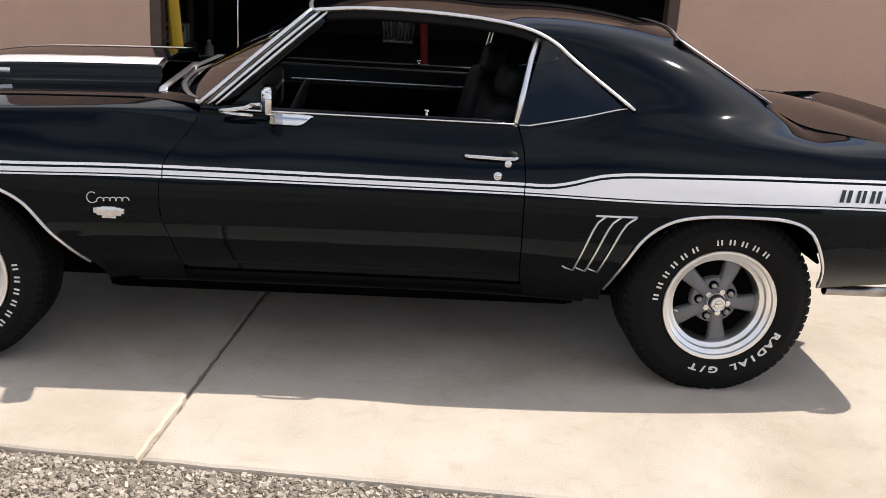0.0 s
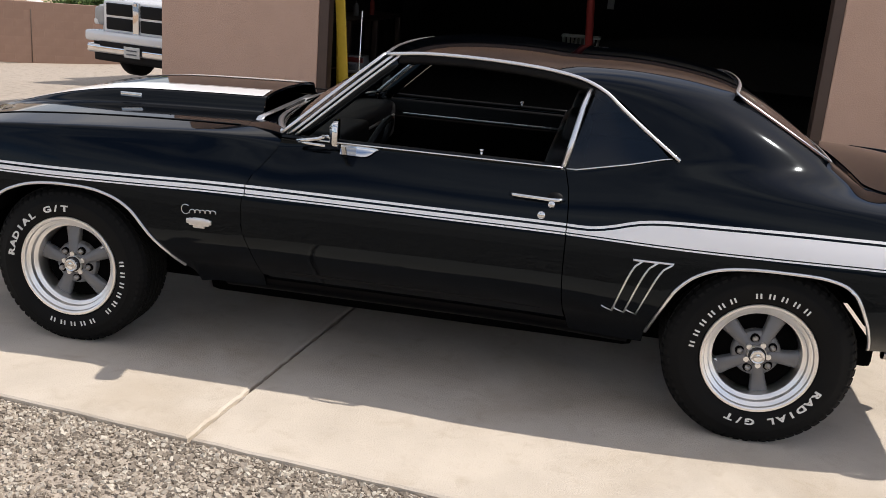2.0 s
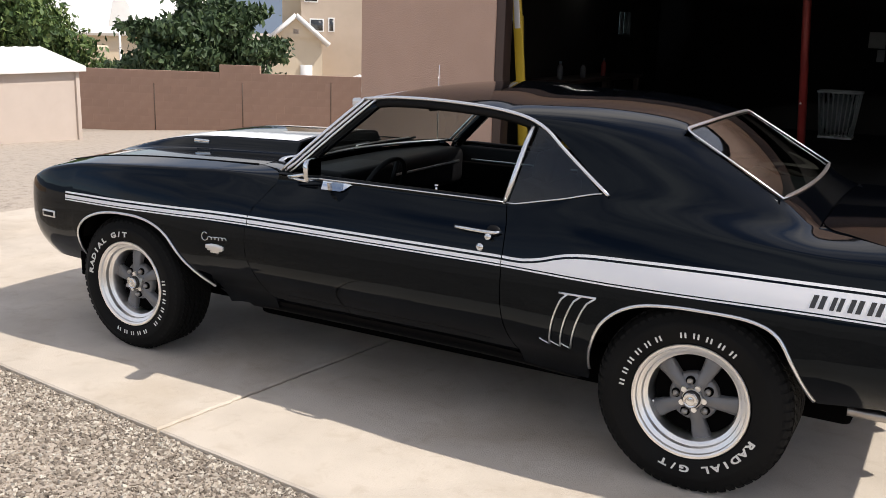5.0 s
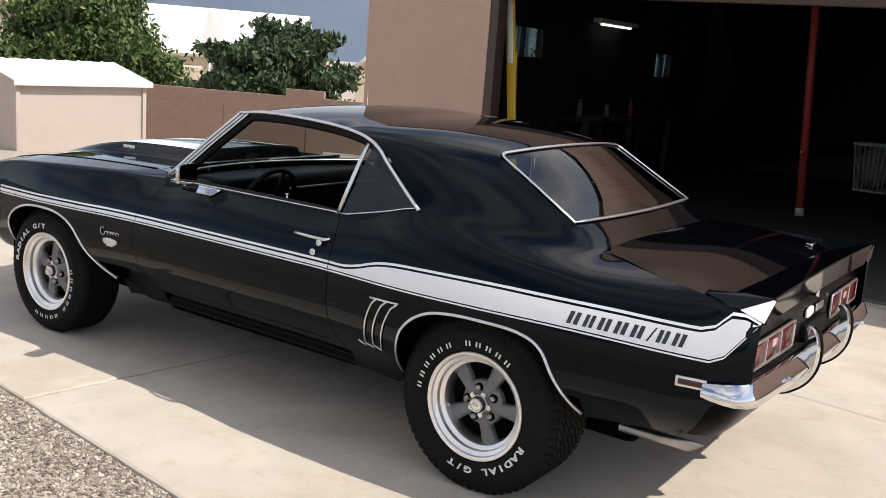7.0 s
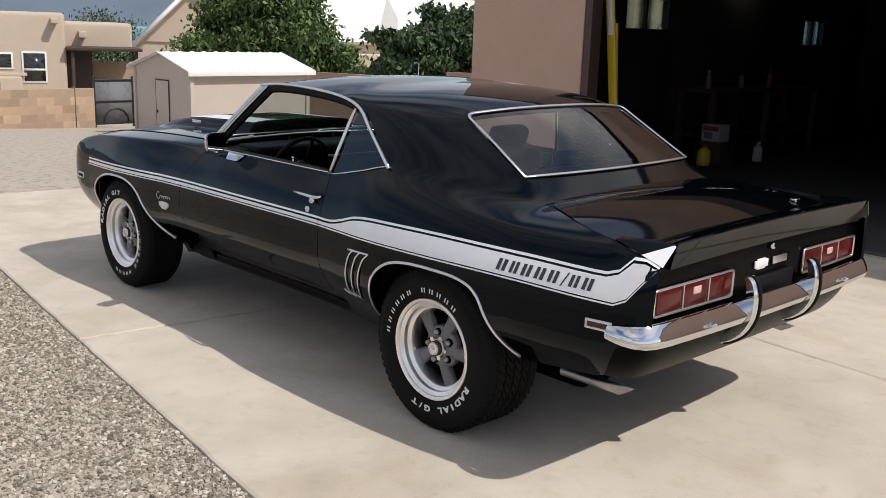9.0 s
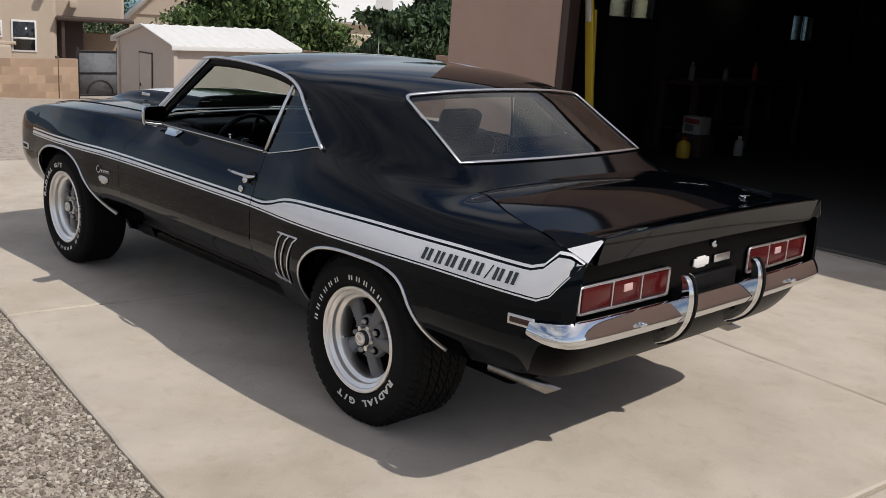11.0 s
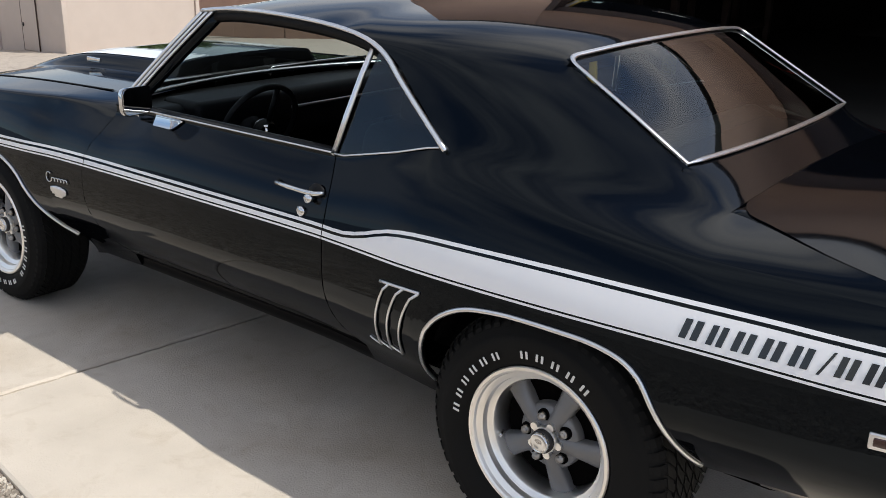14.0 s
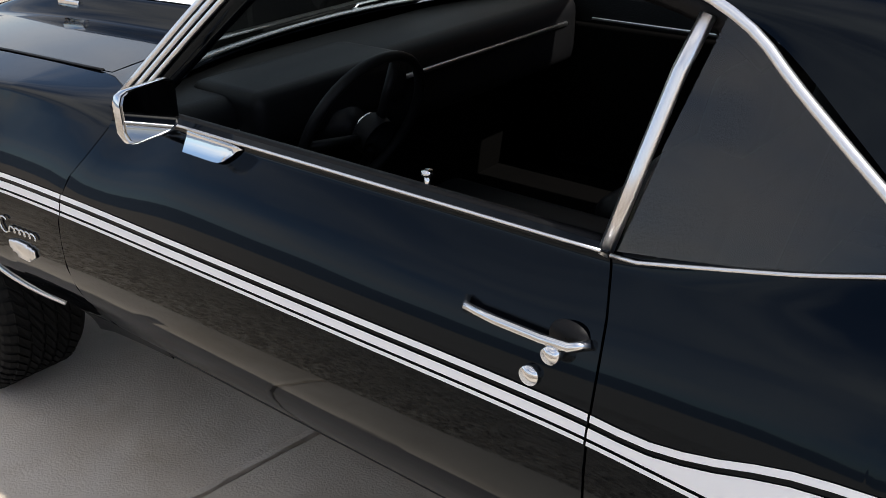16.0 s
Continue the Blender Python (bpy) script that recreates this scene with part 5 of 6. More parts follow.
bm = bmesh.new()
rings = [[bm.verts.new(mm @ Vector((x, y, z))) for y, z in mirror_ring(k)] for x, k in ((0.012, 0.93), (0.013, 0.99), (0.006, 1.0), (-0.006, 0.94), (-0.016, 0.72), (-0.020, 0.45))]
for p, q in zip(rings, rings[1:]):
    for i in range(12):
        bm.faces.new((p[i], p[(i + 1) % 12], q[(i + 1) % 12], q[i]))
bm.faces.new(rings[0])
bm.faces.new(rings[-1][::-1])
part("mirror_head", bm, CHROME, base, sharp=30)
bm = bmesh.new()
rings = [[bm.verts.new(mm @ Vector((x, y, z))) for y, z in mirror_ring(0.9)] for x in (0.011, 0.014)]
for i in range(12):
    bm.faces.new((rings[0][i], rings[0][(i + 1) % 12], rings[1][(i + 1) % 12], rings[1][i]))
bm.faces.new(rings[1])
bm.faces.new(rings[0][::-1])
part("mirror_glass", bm, material("mirror_silver", (0.42, 0.43, 0.44), 0.03, 1.0), base, smooth=False)
# Chrome plate added to imitate the mirror's reflection in the door paint
bm = bmesh.new()
rows = []
for t in steps(0, 1, 12):
    x = -1.635 + 0.15 * t
    hw = 1 if t < 0.6 else math.sqrt(max(0.0, 1 - ((t - 0.6) / 0.4) ** 2))
    row = []
    for k in steps(-1, 1, 6):
        w, z = flank(x, 0.782 + 0.092 * hw * k, (0.80, 0.948), SILL)
        row.append(bm.verts.new(V(x, w + 0.005 + 0.003 * hw * (1 - k * k), z + 0.005 + 0.004 * hw * (1 - k * k), L_)))
    rows.append(row)
for a, b in zip(rows, rows[1:]):
    for k in range(6):
        bm.faces.new((a[k], a[k + 1], b[k + 1], b[k]))
part("mirror_reflection_plate", bm, CHROME, base, "chrome teardrop plate standing in for the mirror's reflection in the door")

# ---- wheels ----
def wheel(r, width, phase):
    """A wheel with its tyre; local y points outwards, phase turns the spokes against the lettering."""
    rr = 0.208
    rim = [(rr - 0.002, -0.012), (rr + 0.003, 0.0), (rr, 0.004), (rr - 0.008, 0.004), (rr - 0.013, 0.0), (rr - 0.016, -0.008), (rr - 0.026, -0.014), (rr - 0.030, -0.018), (rr - 0.032, -0.034), (rr - 0.038, -0.040), (rr - 0.046, -0.044),
           (rr - 0.049, -0.050), (rr - 0.051, -0.085), (rr - 0.052, -0.20), (rr, -0.21)]
    w = part("wheel", lathe(rim, 72), ALLOY, car, "polished deep-dish alloy wheel with five grey spokes", sharp=24)
    y0 = -0.004
    side = [(rr - 0.004, y0 - 0.012), (rr + 0.002, y0 - 0.002), (rr + 0.010, y0 + 0.007), (rr + 0.014, y0 + 0.008), (rr + 0.017, y0 + 0.011), (r * 0.5 + rr * 0.5 + 0.004, y0 + 0.016), (r - 0.050, y0 + 0.014), (r - 0.047, y0 + 0.011), (r - 0.030, y0 + 0.006), (r - 0.018, y0 - 0.003), (r - 0.010, y0 - 0.010)]
    tread = [(r - 0.003, y0 - 0.022), (r, y0 - 0.04), (r, y0 - width + 0.04), (r - 0.003, y0 - width + 0.022), (r - 0.012, y0 - width + 0.008), (r - 0.05, y0 - width - 0.01), (rr, y0 - width + 0.02)]
    tyre = part("tyre", lathe(side + tread, 96), RUBBER, w, "black tyre with raised white lettering", sharp=50)
    # tread blocks: slanted bars standing a little proud between the grooves, the outer row reaching over the shoulder
    bm = bmesh.new()
    n, cols = 62, 5
    cw = (width - 0.05) / cols
    for c in range(cols):
        ya, yb = y0 - 0.022 - c * cw - 0.004, y0 - 0.022 - (c + 1) * cw + 0.004
        sl = (0.8 if c in (0, 4) else 1.2) * 0.12
        for i in range(n):
            a0, a1 = 2 * math.pi * (i + (c % 2) * 0.5) / n, 2 * math.pi * (i + 0.72 + (c % 2) * 0.5) / n
            top = []
            for rad in (r - 0.002, r + 0.007):
                top.append([bm.verts.new((rad * math.cos(a + sl * k), y, rad * math.sin(a + sl * k))) for a, y, k in ((a0, ya, 0), (a1, ya, 0), (a1, yb, 1), (a0, yb, 1))])
            lo, hi = top
            bm.faces.new(hi)
            for k in range(4):
                bm.faces.new((lo[k], lo[(k + 1) % 4], hi[(k + 1) % 4], hi[k]))
    for i in range(n):
        a0, a1 = 2 * math.pi * i / n, 2 * math.pi * (i + 0.62) / n
        rows = [[bm.verts.new((q * math.cos(a), y, q * math.sin(a))) for a in (a0, a1)] for q, y in ((r + 0.004, y0 - 0.026), (r - 0.004, y0 - 0.010), (r - 0.016, y0 + 0.001), (r - 0.026, y0 + 0.004))]
        for p, q in zip(rows, rows[1:]):
            bm.faces.new((p[0], p[1], q[1], q[0]))
    part("tread", bm, RUBBER, w, smooth=False)
    # raised white lettering on the side wall
    rm = rr + 0.037
    def ring_letters(text, mid, per, size, bars, squeeze=1.15):
        for k, ch in enumerate(text):
            a = mid - (k - (len(text) - 1) / 2) * per
            if ch == " ":
                continue
            m = Matrix.Rotation(a - math.pi / 2, 4, "Y") @ Matrix.Translation((0, y0 + 0.0165, rm)) @ Matrix(((-1, 0, 0, 0), (0, 0, 1, 0), (0, 1, 0, 0), (0, 0, 0, 1))) @ Matrix.Diagonal((squeeze, 1, 1, 1))
            if bars:
                one = box((0.006, size, 0.0024), (-0.0066, 0, 0), 0.001, segments=1)
                box((0.006, size, 0.0024), (0.0066, 0, 0), 0.001, one, segments=1)
            else:
                one = letters(ch, size, 0.001, 0.0013)
            bmesh.ops.transform(one, matrix=m, verts=one.verts)
            part("sidewall_letter", one, LETTER, w, smooth=False)
    ring_letters("XXXXXX XXXXX", math.radians(115), 0.185, 0.020, True)
    ring_letters("RADIAL G/T", math.radians(-66), 0.157, 0.034, False, 1.45)
    # drum behind the spokes, the shade of the gaps put into its black colour
    part("brake_drum", lathe([(0.001, -0.095), (0.146, -0.095), (0.152, -0.102), (0.152, -0.18)], 40), UNDER, w)
    # cast centre that carries the nuts
    part("hub", lathe([(0.090, -0.09), (0.089, -0.070), (0.084, -0.062), (0.070, -0.056), (0.046, -0.052), (0.001, -0.052)], 40), SPOKE, w)
    star = lathe([(0.036, -0.054), (0.036, -0.040), (0.034, -0.037), (0.0295, -0.037), (0.0285, -0.044)], 30)
    # five spokes, rounded across, falling back into the dish and widening to the rim
    for k in range(5):
        a = 2 * math.pi * k / 5 + phase
        bm = bmesh.new()
        rows = []
        for t in steps(0, 1, 10):
            rad = 0.040 + 0.120 * t
            hw = 0.026 - 0.003 * math.sin(math.pi * min(1, t * 1.2)) + 0.009 * t ** 2
            h = -0.047 - 0.026 * t ** 1.6
            sec = [(-hw, h - 0.035), (-hw, h - 0.012), (-hw * 0.8, h - 0.005), (-hw * 0.45, h - 0.0005), (0, h + 0.001), (hw * 0.45, h - 0.0005), (hw * 0.8, h - 0.005), (hw, h - 0.012), (hw, h - 0.035)]
            rows.append([bm.verts.new((rad * math.cos(a) - q * math.sin(a), y, rad * math.sin(a) + q * math.cos(a))) for q, y in sec])
        for p, q in zip(rows, rows[1:]):
            for i in range(8):
                bm.faces.new((p[i], p[i + 1], q[i + 1], q[i]))
        part("spoke", bm, SPOKE, w, sharp=50)
        ear = Vector((0.042 * math.cos(a), 0, 0.042 * math.sin(a)))
        rod(ear + Vector((0, -0.05, 0)), ear + Vector((0, -0.038, 0)), 0.0105, 12, star)
        b = a + math.pi / 5
        c = Vector((0.061 * math.cos(b), 0, 0.061 * math.sin(b)))
        # Black disc, slightly proud, put in for the shade of the nut's recess
        shade_disc = part("nut_shade_disc", rod(c + Vector((0, -0.08, 0)), c + Vector((0, -0.0525, 0)), 0.0175, 18), UNDER, w)
        part("lug_nut", rod(c + Vector((0, -0.06, 0)), c + Vector((0, -0.040, 0)), 0.0115, 6, rod(c + Vector((0, -0.045, 0)), c + Vector((0, -0.036, 0)), 0.008, 10)), DARKCHROME, w)
    part("centre_bracket", star, ALLOY, w, "bright five-eared centre bracket", sharp=40)
    part("centre_collar", lathe([(0.0315, -0.054), (0.0315, -0.026), (0.0285, -0.023), (0.026, -0.023)], 28), DARKSTEEL, w)
    part("centre_cap", lathe([(0.0275, -0.03), (0.0272, -0.018), (0.0255, -0.0135), (0.0235, -0.0125), (0.0225, -0.0145), (0.012, -0.0105), (0.0005, -0.009)], 28), CHROME, w, "round chrome centre cap")
    part("valve_stem", rod(Vector((0.150, -0.075, -0.045)), Vector((0.138, -0.045, -0.042)), 0.004, 8), CHROME, w)
    return w


def place_wheel(w, x, z, s, turn):
    m = Matrix.Translation((x, CY + s * (0.882 if x > -1 else 0.868), z)) @ Matrix.Rotation(math.pi if s < 0 else 0, 4, "Z") @ Matrix.Rotation(turn, 4, "Y")
    w.matrix_basis = m


w = wheel(0.341, 0.285, radians(-31))
place_wheel(w, 0.0, 0.339, L_, 0.0)
w2 = copy_thing(w, w.matrix_basis)
place_wheel(w2, 0.0, 0.339, R_, 0.7)
f1 = wheel(0.327, 0.235, radians(-8))
place_wheel(f1, -2.743, 0.328, L_, radians(197))
f2 = copy_thing(f1, f1.matrix_basis)
place_wheel(f2, -2.743, 0.328, R_, 0.3)

# ---- cabin ----
dash = part("dashboard", box((0.30, 1.46, 0.20), (-1.91, CY, 0.83), 0.05, segments=4), PLASTIC, car)
part("instrument_hood", box((0.22, 0.46, 0.12), (-1.80, CY - 0.36, 0.885), 0.03, segments=3), PLASTIC, dash)
part("dash_strip", box((0.01, 1.30, 0.012), (-1.758, CY, 0.86), 0.003), TRIM, dash)


def bucket_seat(y):
    bm = box((0.50, 0.50, 0.16), (-1.10, y, 0.50), 0.06, segments=4)
    seat = part("front_seat", bm, VINYL, car, "black vinyl front bucket seat")
    m = Matrix.Translation((-0.84, y, 0.74)) @ Matrix.Rotation(radians(14), 4, "Y")
    part("backrest", box((0.15, 0.50, 0.52), (0, 0, 0), 0.06, m=m, segments=4), VINYL, seat)
    m = Matrix.Translation((-0.77, y, 1.045)) @ Matrix.Rotation(radians(14), 4, "Y")
    part("headrest", box((0.09, 0.25, 0.13), (0, 0, 0), 0.04, m=m, segments=4), VINYL, seat)


for y in (CY - 0.37, CY + 0.37):
    bucket_seat(y)
rs = part("rear_seat", box((0.48, 1.25, 0.18), (-0.42, CY, 0.50), 0.06, segments=4), VINYL, car)
part("backrest", box((0.14, 1.25, 0.48), (0, 0, 0), 0.05, m=Matrix.Translation((-0.17, CY, 0.76)) @ Matrix.Rotation(radians(22), 4, "Y"), segments=4), VINYL, rs)
part("parcel_shelf", box((0.30, 1.08, 0.03), (-0.01, CY, 0.955), 0.01), PLASTIC, car)
part("console", box((0.80, 0.20, 0.20), (-1.35, CY, 0.46), 0.03), PLASTIC, car)
# steering wheel
m = Matrix.Translation((-1.62, CY - 0.37, 0.84)) @ Matrix.Rotation(radians(-66), 4, "Y")
bm = bmesh.new()
sweep([(0.172 * math.cos(a), 0.172 * math.sin(a), 0) for a in steps(0, 2 * math.pi, 48)[:-1]], 0.011, 0.013, 8, closed=True, bm=bm)
bmesh.ops.transform(bm, matrix=m, verts=bm.verts)
sw = part("steering_wheel", bm, PLASTIC, car, "thin-rimmed black steering wheel")
for a in (0.25, math.pi - 0.25, -math.pi / 2):
    bm = rod((0.04 * math.cos(a), 0.04 * math.sin(a), -0.03), (0.168 * math.cos(a), 0.168 * math.sin(a), 0), 0.011, 8)
    bmesh.ops.transform(bm, matrix=m, verts=bm.verts)
    part("wheel_spoke", bm, PLASTIC, sw)
bm = lathe([(0.045, -0.05), (0.048, -0.02), (0.040, -0.008), (0.001, -0.006)], 24, "z")
bmesh.ops.transform(bm, matrix=m, verts=bm.verts)
part("horn_button", bm, PLASTIC, sw)
bm = lathe([(0.036, -0.010), (0.038, -0.004), (0.030, -0.003)], 24, "z")
bmesh.ops.transform(bm, matrix=m, verts=bm.verts)
part("horn_ring", bm, CHROME, sw)
part("steering_column", rod((-1.64, CY - 0.37, 0.845), (-1.86, CY - 0.37, 0.76), 0.035, 12), PLASTIC, car)
mr = part("inside_mirror", box((0.02, 0.22, 0.055), (-1.52, CY, 1.225), 0.01), PLASTIC, car)
part("mirror_stalk", rod((-1.53, CY, 1.24), (-1.56, CY, 1.30), 0.006, 8), CHROME, mr)
for (x0, y0), (x1, y1) in (((-2.045, 0.30), (-2.085, 1.10)), ((-2.065, 0.92), (-2.04, 1.44))):
    wp = part("wiper", sweep([(x0 - 0.012, y0, 0.958), (x0 - 0.012, y0 + 0.03, 0.972), (x1 - 0.012, y1, 0.972)], 0.017, 0.004, 6), TRIM, car, "bright wiper arm and blade")
    part("blade", sweep([(x0 - 0.002, y0 + 0.30, 0.968), (x1 - 0.002, y1 + 0.06, 0.968)], 0.006, 0.006, 6), PLASTIC, wp)
# whip aerial on the far front wing
part("aerial", rod((-2.01, 1.70, 0.86), (-2.01, 1.70, 1.37), 0.0035, 8, r2=0.002), CHROME, car, "thin whip aerial")

# ---- yard, neighbours and distance ----
def block_wall(name, a, b, height, block, mat, label, course=0.2, length=0.42, joints=(), profile=None, level=None):
    """A wall of laid blocks between two places, following the ground in steps; a pillar at intervals."""
    a, b = Vector(a), Vector(b)
    d = (b - a)
    n = int(d.length / length)
    ang = math.atan2(d.y, d.x)
    w = tagged(new(name), label, "wall", kind="structure")
    me = {}
    rows = int(height / course)
    core = bmesh.new()
    for i in range(n):
        p = a + d * ((i + 0.5) / n)
        z0 = terrain(p.x, p.y) - 0.05
        z0 = round(z0 / course) * course
        top = profile(i / n) if profile else 0
        k = (rows if level is None else round((level - z0) / course)) + top
        box((length * 1.02, 0.1475, k * course), (0, 0, k * course / 2), 0, core, Matrix.Translation((p.x, p.y, z0)) @ Matrix.Rotation(ang, 4, "Z"))
        for j in range(k):
            # every other course starts and ends with half a block
            pieces = ((i + 0.5, 1),) if (j + round(z0 / course)) % 2 == 0 else (((0.25, 0), (1.0, 1)) if i == 0 else ((n - 0.25, 0),) if i == n - 1 else ((i + 1.0, 1),))
            for place, whole in pieces:
                if whole not in me:
                    me[whole] = mesh_of(block, box(((length if whole else length / 2) - 0.003, 0.15, course - 0.003), (0, 0, 0), 0.0015, segments=1), mat, False)
                o = new(block, me[whole])
                q = a + d * (place / n)
                o.parent = w
                o.matrix_basis = Matrix.Translation((q.x, q.y, z0 + (j + 0.5) * course)) @ Matrix.Rotation(ang, 4, "Z")
    for t in joints:
        p = a + d * t
        part("control_joint", box((0.024, 0.158, (rows + 0.1) * course), (0, 0, 0), m=Matrix.Translation((p.x, p.y, terrain(p.x, p.y) + rows * course / 2)) @ Matrix.Rotation(ang, 4, "Z")), JOINT, w)
    part("mortar", core, mat, w, smooth=False)
    return w


back = block_wall("wall_yard_back", (-22.9, 13.25, 0), (-11.15, 18.6, 0), 1.4, "block", BROWNBLOCK, "brown concrete block yard wall with stepped top", joints=(0.397, 0.58, 0.761), profile=lambda t: 1 if 0.52 < t < 0.58 else 0, level=0.2)
side = block_wall("wall_yard_side", (-20.75, -8.5, 0), (-21.1, 7.98, 0), 1.2, "block", TANBLOCK, "tan and rose concrete block yard wall", length=0.41, joints=(0.51, 0.74, 0.97))

# iron yard gate beside the shed
gate = thing("yard_gate", "closed grey iron yard gate with a sheet panel", "gate")
gx, gy0, gy1 = -21.2, 8.06, 9.10
gz = terrain(gx, 8.7)
part("panel", box((0.02, gy1 - gy0 - 0.06, 1.08), (gx, (gy0 + gy1) / 2, gz + 0.64)), IRON, gate)
for y in (gy0, gy1):
    part("stile", box((0.05, 0.05, 1.3), (gx, y, gz + 0.65), 0.006), DARKSTEEL, gate)
for z in (0.1, 0.66, 1.2):
    part("bar", box((0.045, gy1 - gy0 - 0.05, 0.05), (gx + 0.005, (gy0 + gy1) / 2, gz + z), 0.006), DARKSTEEL, gate)
part("ring", sweep([(gx + 0.03, 8.62 + 0.34 * math.cos(a), gz + 0.14 + 0.34 * math.sin(a)) for a in steps(0, math.pi, 14)], 0.014, 0.014, 6), DARKSTEEL, gate)

# garden shed
SX0, SX1, SY0, SY1 = -18.15, -15.65, 7.70, 10.66
SZ, EAVE, RIDGE = terrain(-16.9, 9.5) - 0.1, 0.52, 0.845
shed = thing("garden_shed", "beige sided garden shed with a white ribbed metal roof", "shed")
bm = box((SX1 - SX0, SY1 - SY0, EAVE - SZ), ((SX0 + SX1) / 2, (SY0 + SY1) / 2, (EAVE + SZ) / 2))
part("wall", bm, SHEDWALL, shed, smooth=False)
for y in (SY0, SY1):
    bm = bmesh.new()
    f = [[bm.verts.new((x, yy, z)) for x, z in ((SX0, EAVE), (SX1, EAVE), ((SX0 + SX1) / 2, RIDGE))] for yy in (y - 0.001 if y == SY0 else y - 0.06, y + 0.06 if y == SY0 else y + 0.001)]
    bm.faces.new(f[0])
    bm.faces.new(f[1][::-1])
    for i in range(3):
        bm.faces.new((f[0][i], f[0][(i + 1) % 3], f[1][(i + 1) % 3], f[1][i]))
    part("gable", bm, SHEDWALL, shed, smooth=False)
xm = (SX0 + SX1) / 2
for sgn in (-1, 1):
    e = SX0 - 0.14 if sgn < 0 else SX1 + 0.14
    ez = EAVE - 0.14 * (RIDGE - EAVE) / ((SX1 - SX0) / 2)
    bm = bmesh.new()
    n = 44
    rows = []
    for i in range(n + 1):
        y = SY0 - 0.14 + (SY1 - SY0 + 0.28) * i / n
        rib = 0.018 if i % 4 == 0 else 0.0
        rows.append([bm.verts.new((xm + (e - xm) * t, y, RIDGE + (ez - RIDGE) * t + 0.03 + rib)) for t in (0, 0.5, 1)])
    for p, q in zip(rows, rows[1:]):
        for k in range(2):
            bm.faces.new((p[k], p[k + 1], q[k + 1], q[k]))
    part("roof", thicken(bm, 0.02, (xm, 10, -3)), WHITEMETAL, shed, smooth=False)
    part("fascia", box((0.02, SY1 - SY0 + 0.28, 0.09), (e, (SY0 + SY1) / 2, ez - 0.015), 0.004), WHITEFRAME, shed)
d = part("door", box((0.55, 0.03, 1.16), (xm + 0.02, SY0 - 0.012, SZ + 0.76), 0.006), SHEDWALL, shed)
for dx in (-0.285, 0.285):
    part("door_edge", box((0.02, 0.015, 1.18), (xm + 0.02 + dx, SY0 - 0.018, SZ + 0.76)), BROWNTRIM, d)
part("door_edge", box((0.59, 0.015, 0.02), (xm + 0.02, SY0 - 0.018, SZ + 1.36)), BROWNTRIM, d)
part("door_handle", box((0.03, 0.03, 0.07), (xm - 0.20, SY0 - 0.03, SZ + 0.66), 0.005), DARKSTEEL, d)
for x, y in ((SX0, SY0), (SX1, SY0), (SX1, SY1)):
    part("corner_board", box((0.09, 0.09, EAVE - SZ - 0.03), (x, y, (EAVE + SZ) / 2), 0.004), SHEDWALL, shed)


def window_on(house, x0, x1, z0, z1, y, frame_mat=WHITEFRAME, m=None):
    """A framed window on a wall that faces -y in the house's own frame."""
    w = part("window", box((x1 - x0, 0.06, z1 - z0), ((x0 + x1) / 2, y - 0.02, (z0 + z1) / 2), 0.01, m=m), frame_mat, house)
    part("pane", box((x1 - x0 - 0.16, 0.04, z1 - z0 - 0.16), ((x0 + x1) / 2, y - 0.045, (z0 + z1) / 2), m=m), DARKPANE, w)
    return w


def facing(x, y, z):
    """A frame standing at a place, its front towards the drive."""
    return Matrix.Translation((x, y, z)) @ Matrix.Rotation(math.atan2(y - (-2.8), x - 1.8) - math.pi / 2, 4, "Z")


# flat-roofed house with rounded parapets, on the left beyond the side wall
adobe = thing("flat_roofed_house", "beige plastered flat-roofed house with rounded parapets", "house")
m = facing(-43.0, 11.85, -4.38)
part("wall", box((14.0, 6.0, 6.05), (-2.65, 3.4, 3.0), 0.22, m=m, segments=4), ADOBE, adobe)
part("wall", box((5.0, 5.0, 1.35), (5.05, 4.6, 4.95), 0.2, m=m, segments=4), ADOBE, adobe)
# Dark block put in for the shade below the porch roof
part("wall", box((1.3, 3.0, 4.4), (4.95, 3.2, 2.2), 0.02, m=m), BROWNTRIM, adobe, "dark brown block standing in for the porch recess's shade")
part("wall", box((4.2, 0.5, 3.15), (0.3, 0.25, 1.57), 0.12, m=m, segments=3), ADOBE, adobe)
for x0, x1 in ((-0.7, 2.06), (-4.1, -1.35)):
    window_on(adobe, x0, x1, 3.45, 4.2, 0.4, WHITEFRAME, m)
    part("window_sill", box((x1 - x0 + 0.5, 0.22, 0.16), ((x0 + x1) / 2 + 0.3, 0.32, 3.22), 0.04, m=m), ADOBE, adobe)
w = window_on(adobe, 2.42, 3.48, 2.85, 4.26, 0.4, WHITEFRAME, m)
part("meeting_rail", box((0.9, 0.05, 0.09), (2.95, 0.33, 3.45), m=m), WHITEFRAME, w)
part("spout", box((0.30, 0.7, 0.22), (3.85, 0.15, 5.65), 0.02, m=m), ADOBE, adobe)
part("spout", box((0.34, 0.7, 0.3), (5.2, 1.9, 5.05), 0.02, m=m), ADOBE, adobe)
part("porch_roof", box((3.4, 2.2, 0.16), (6.0, 1.1, 4.42), 0.03, m=m), BROWNTRIM, adobe)
for x in (4.6, 7.45):
    part("porch_post", box((0.14, 0.14, 4.34), (x, 0.3, 2.17), 0.01, m=m), BROWNTRIM, adobe)
block = thing("garden_wall", "tan block garden wall beside the porch", "wall", kind="structure")
part("body", box((3.2, 0.25, 3.75), (7.2, 2.6, 1.87), 0.03, m=m), TANBLOCK, block)


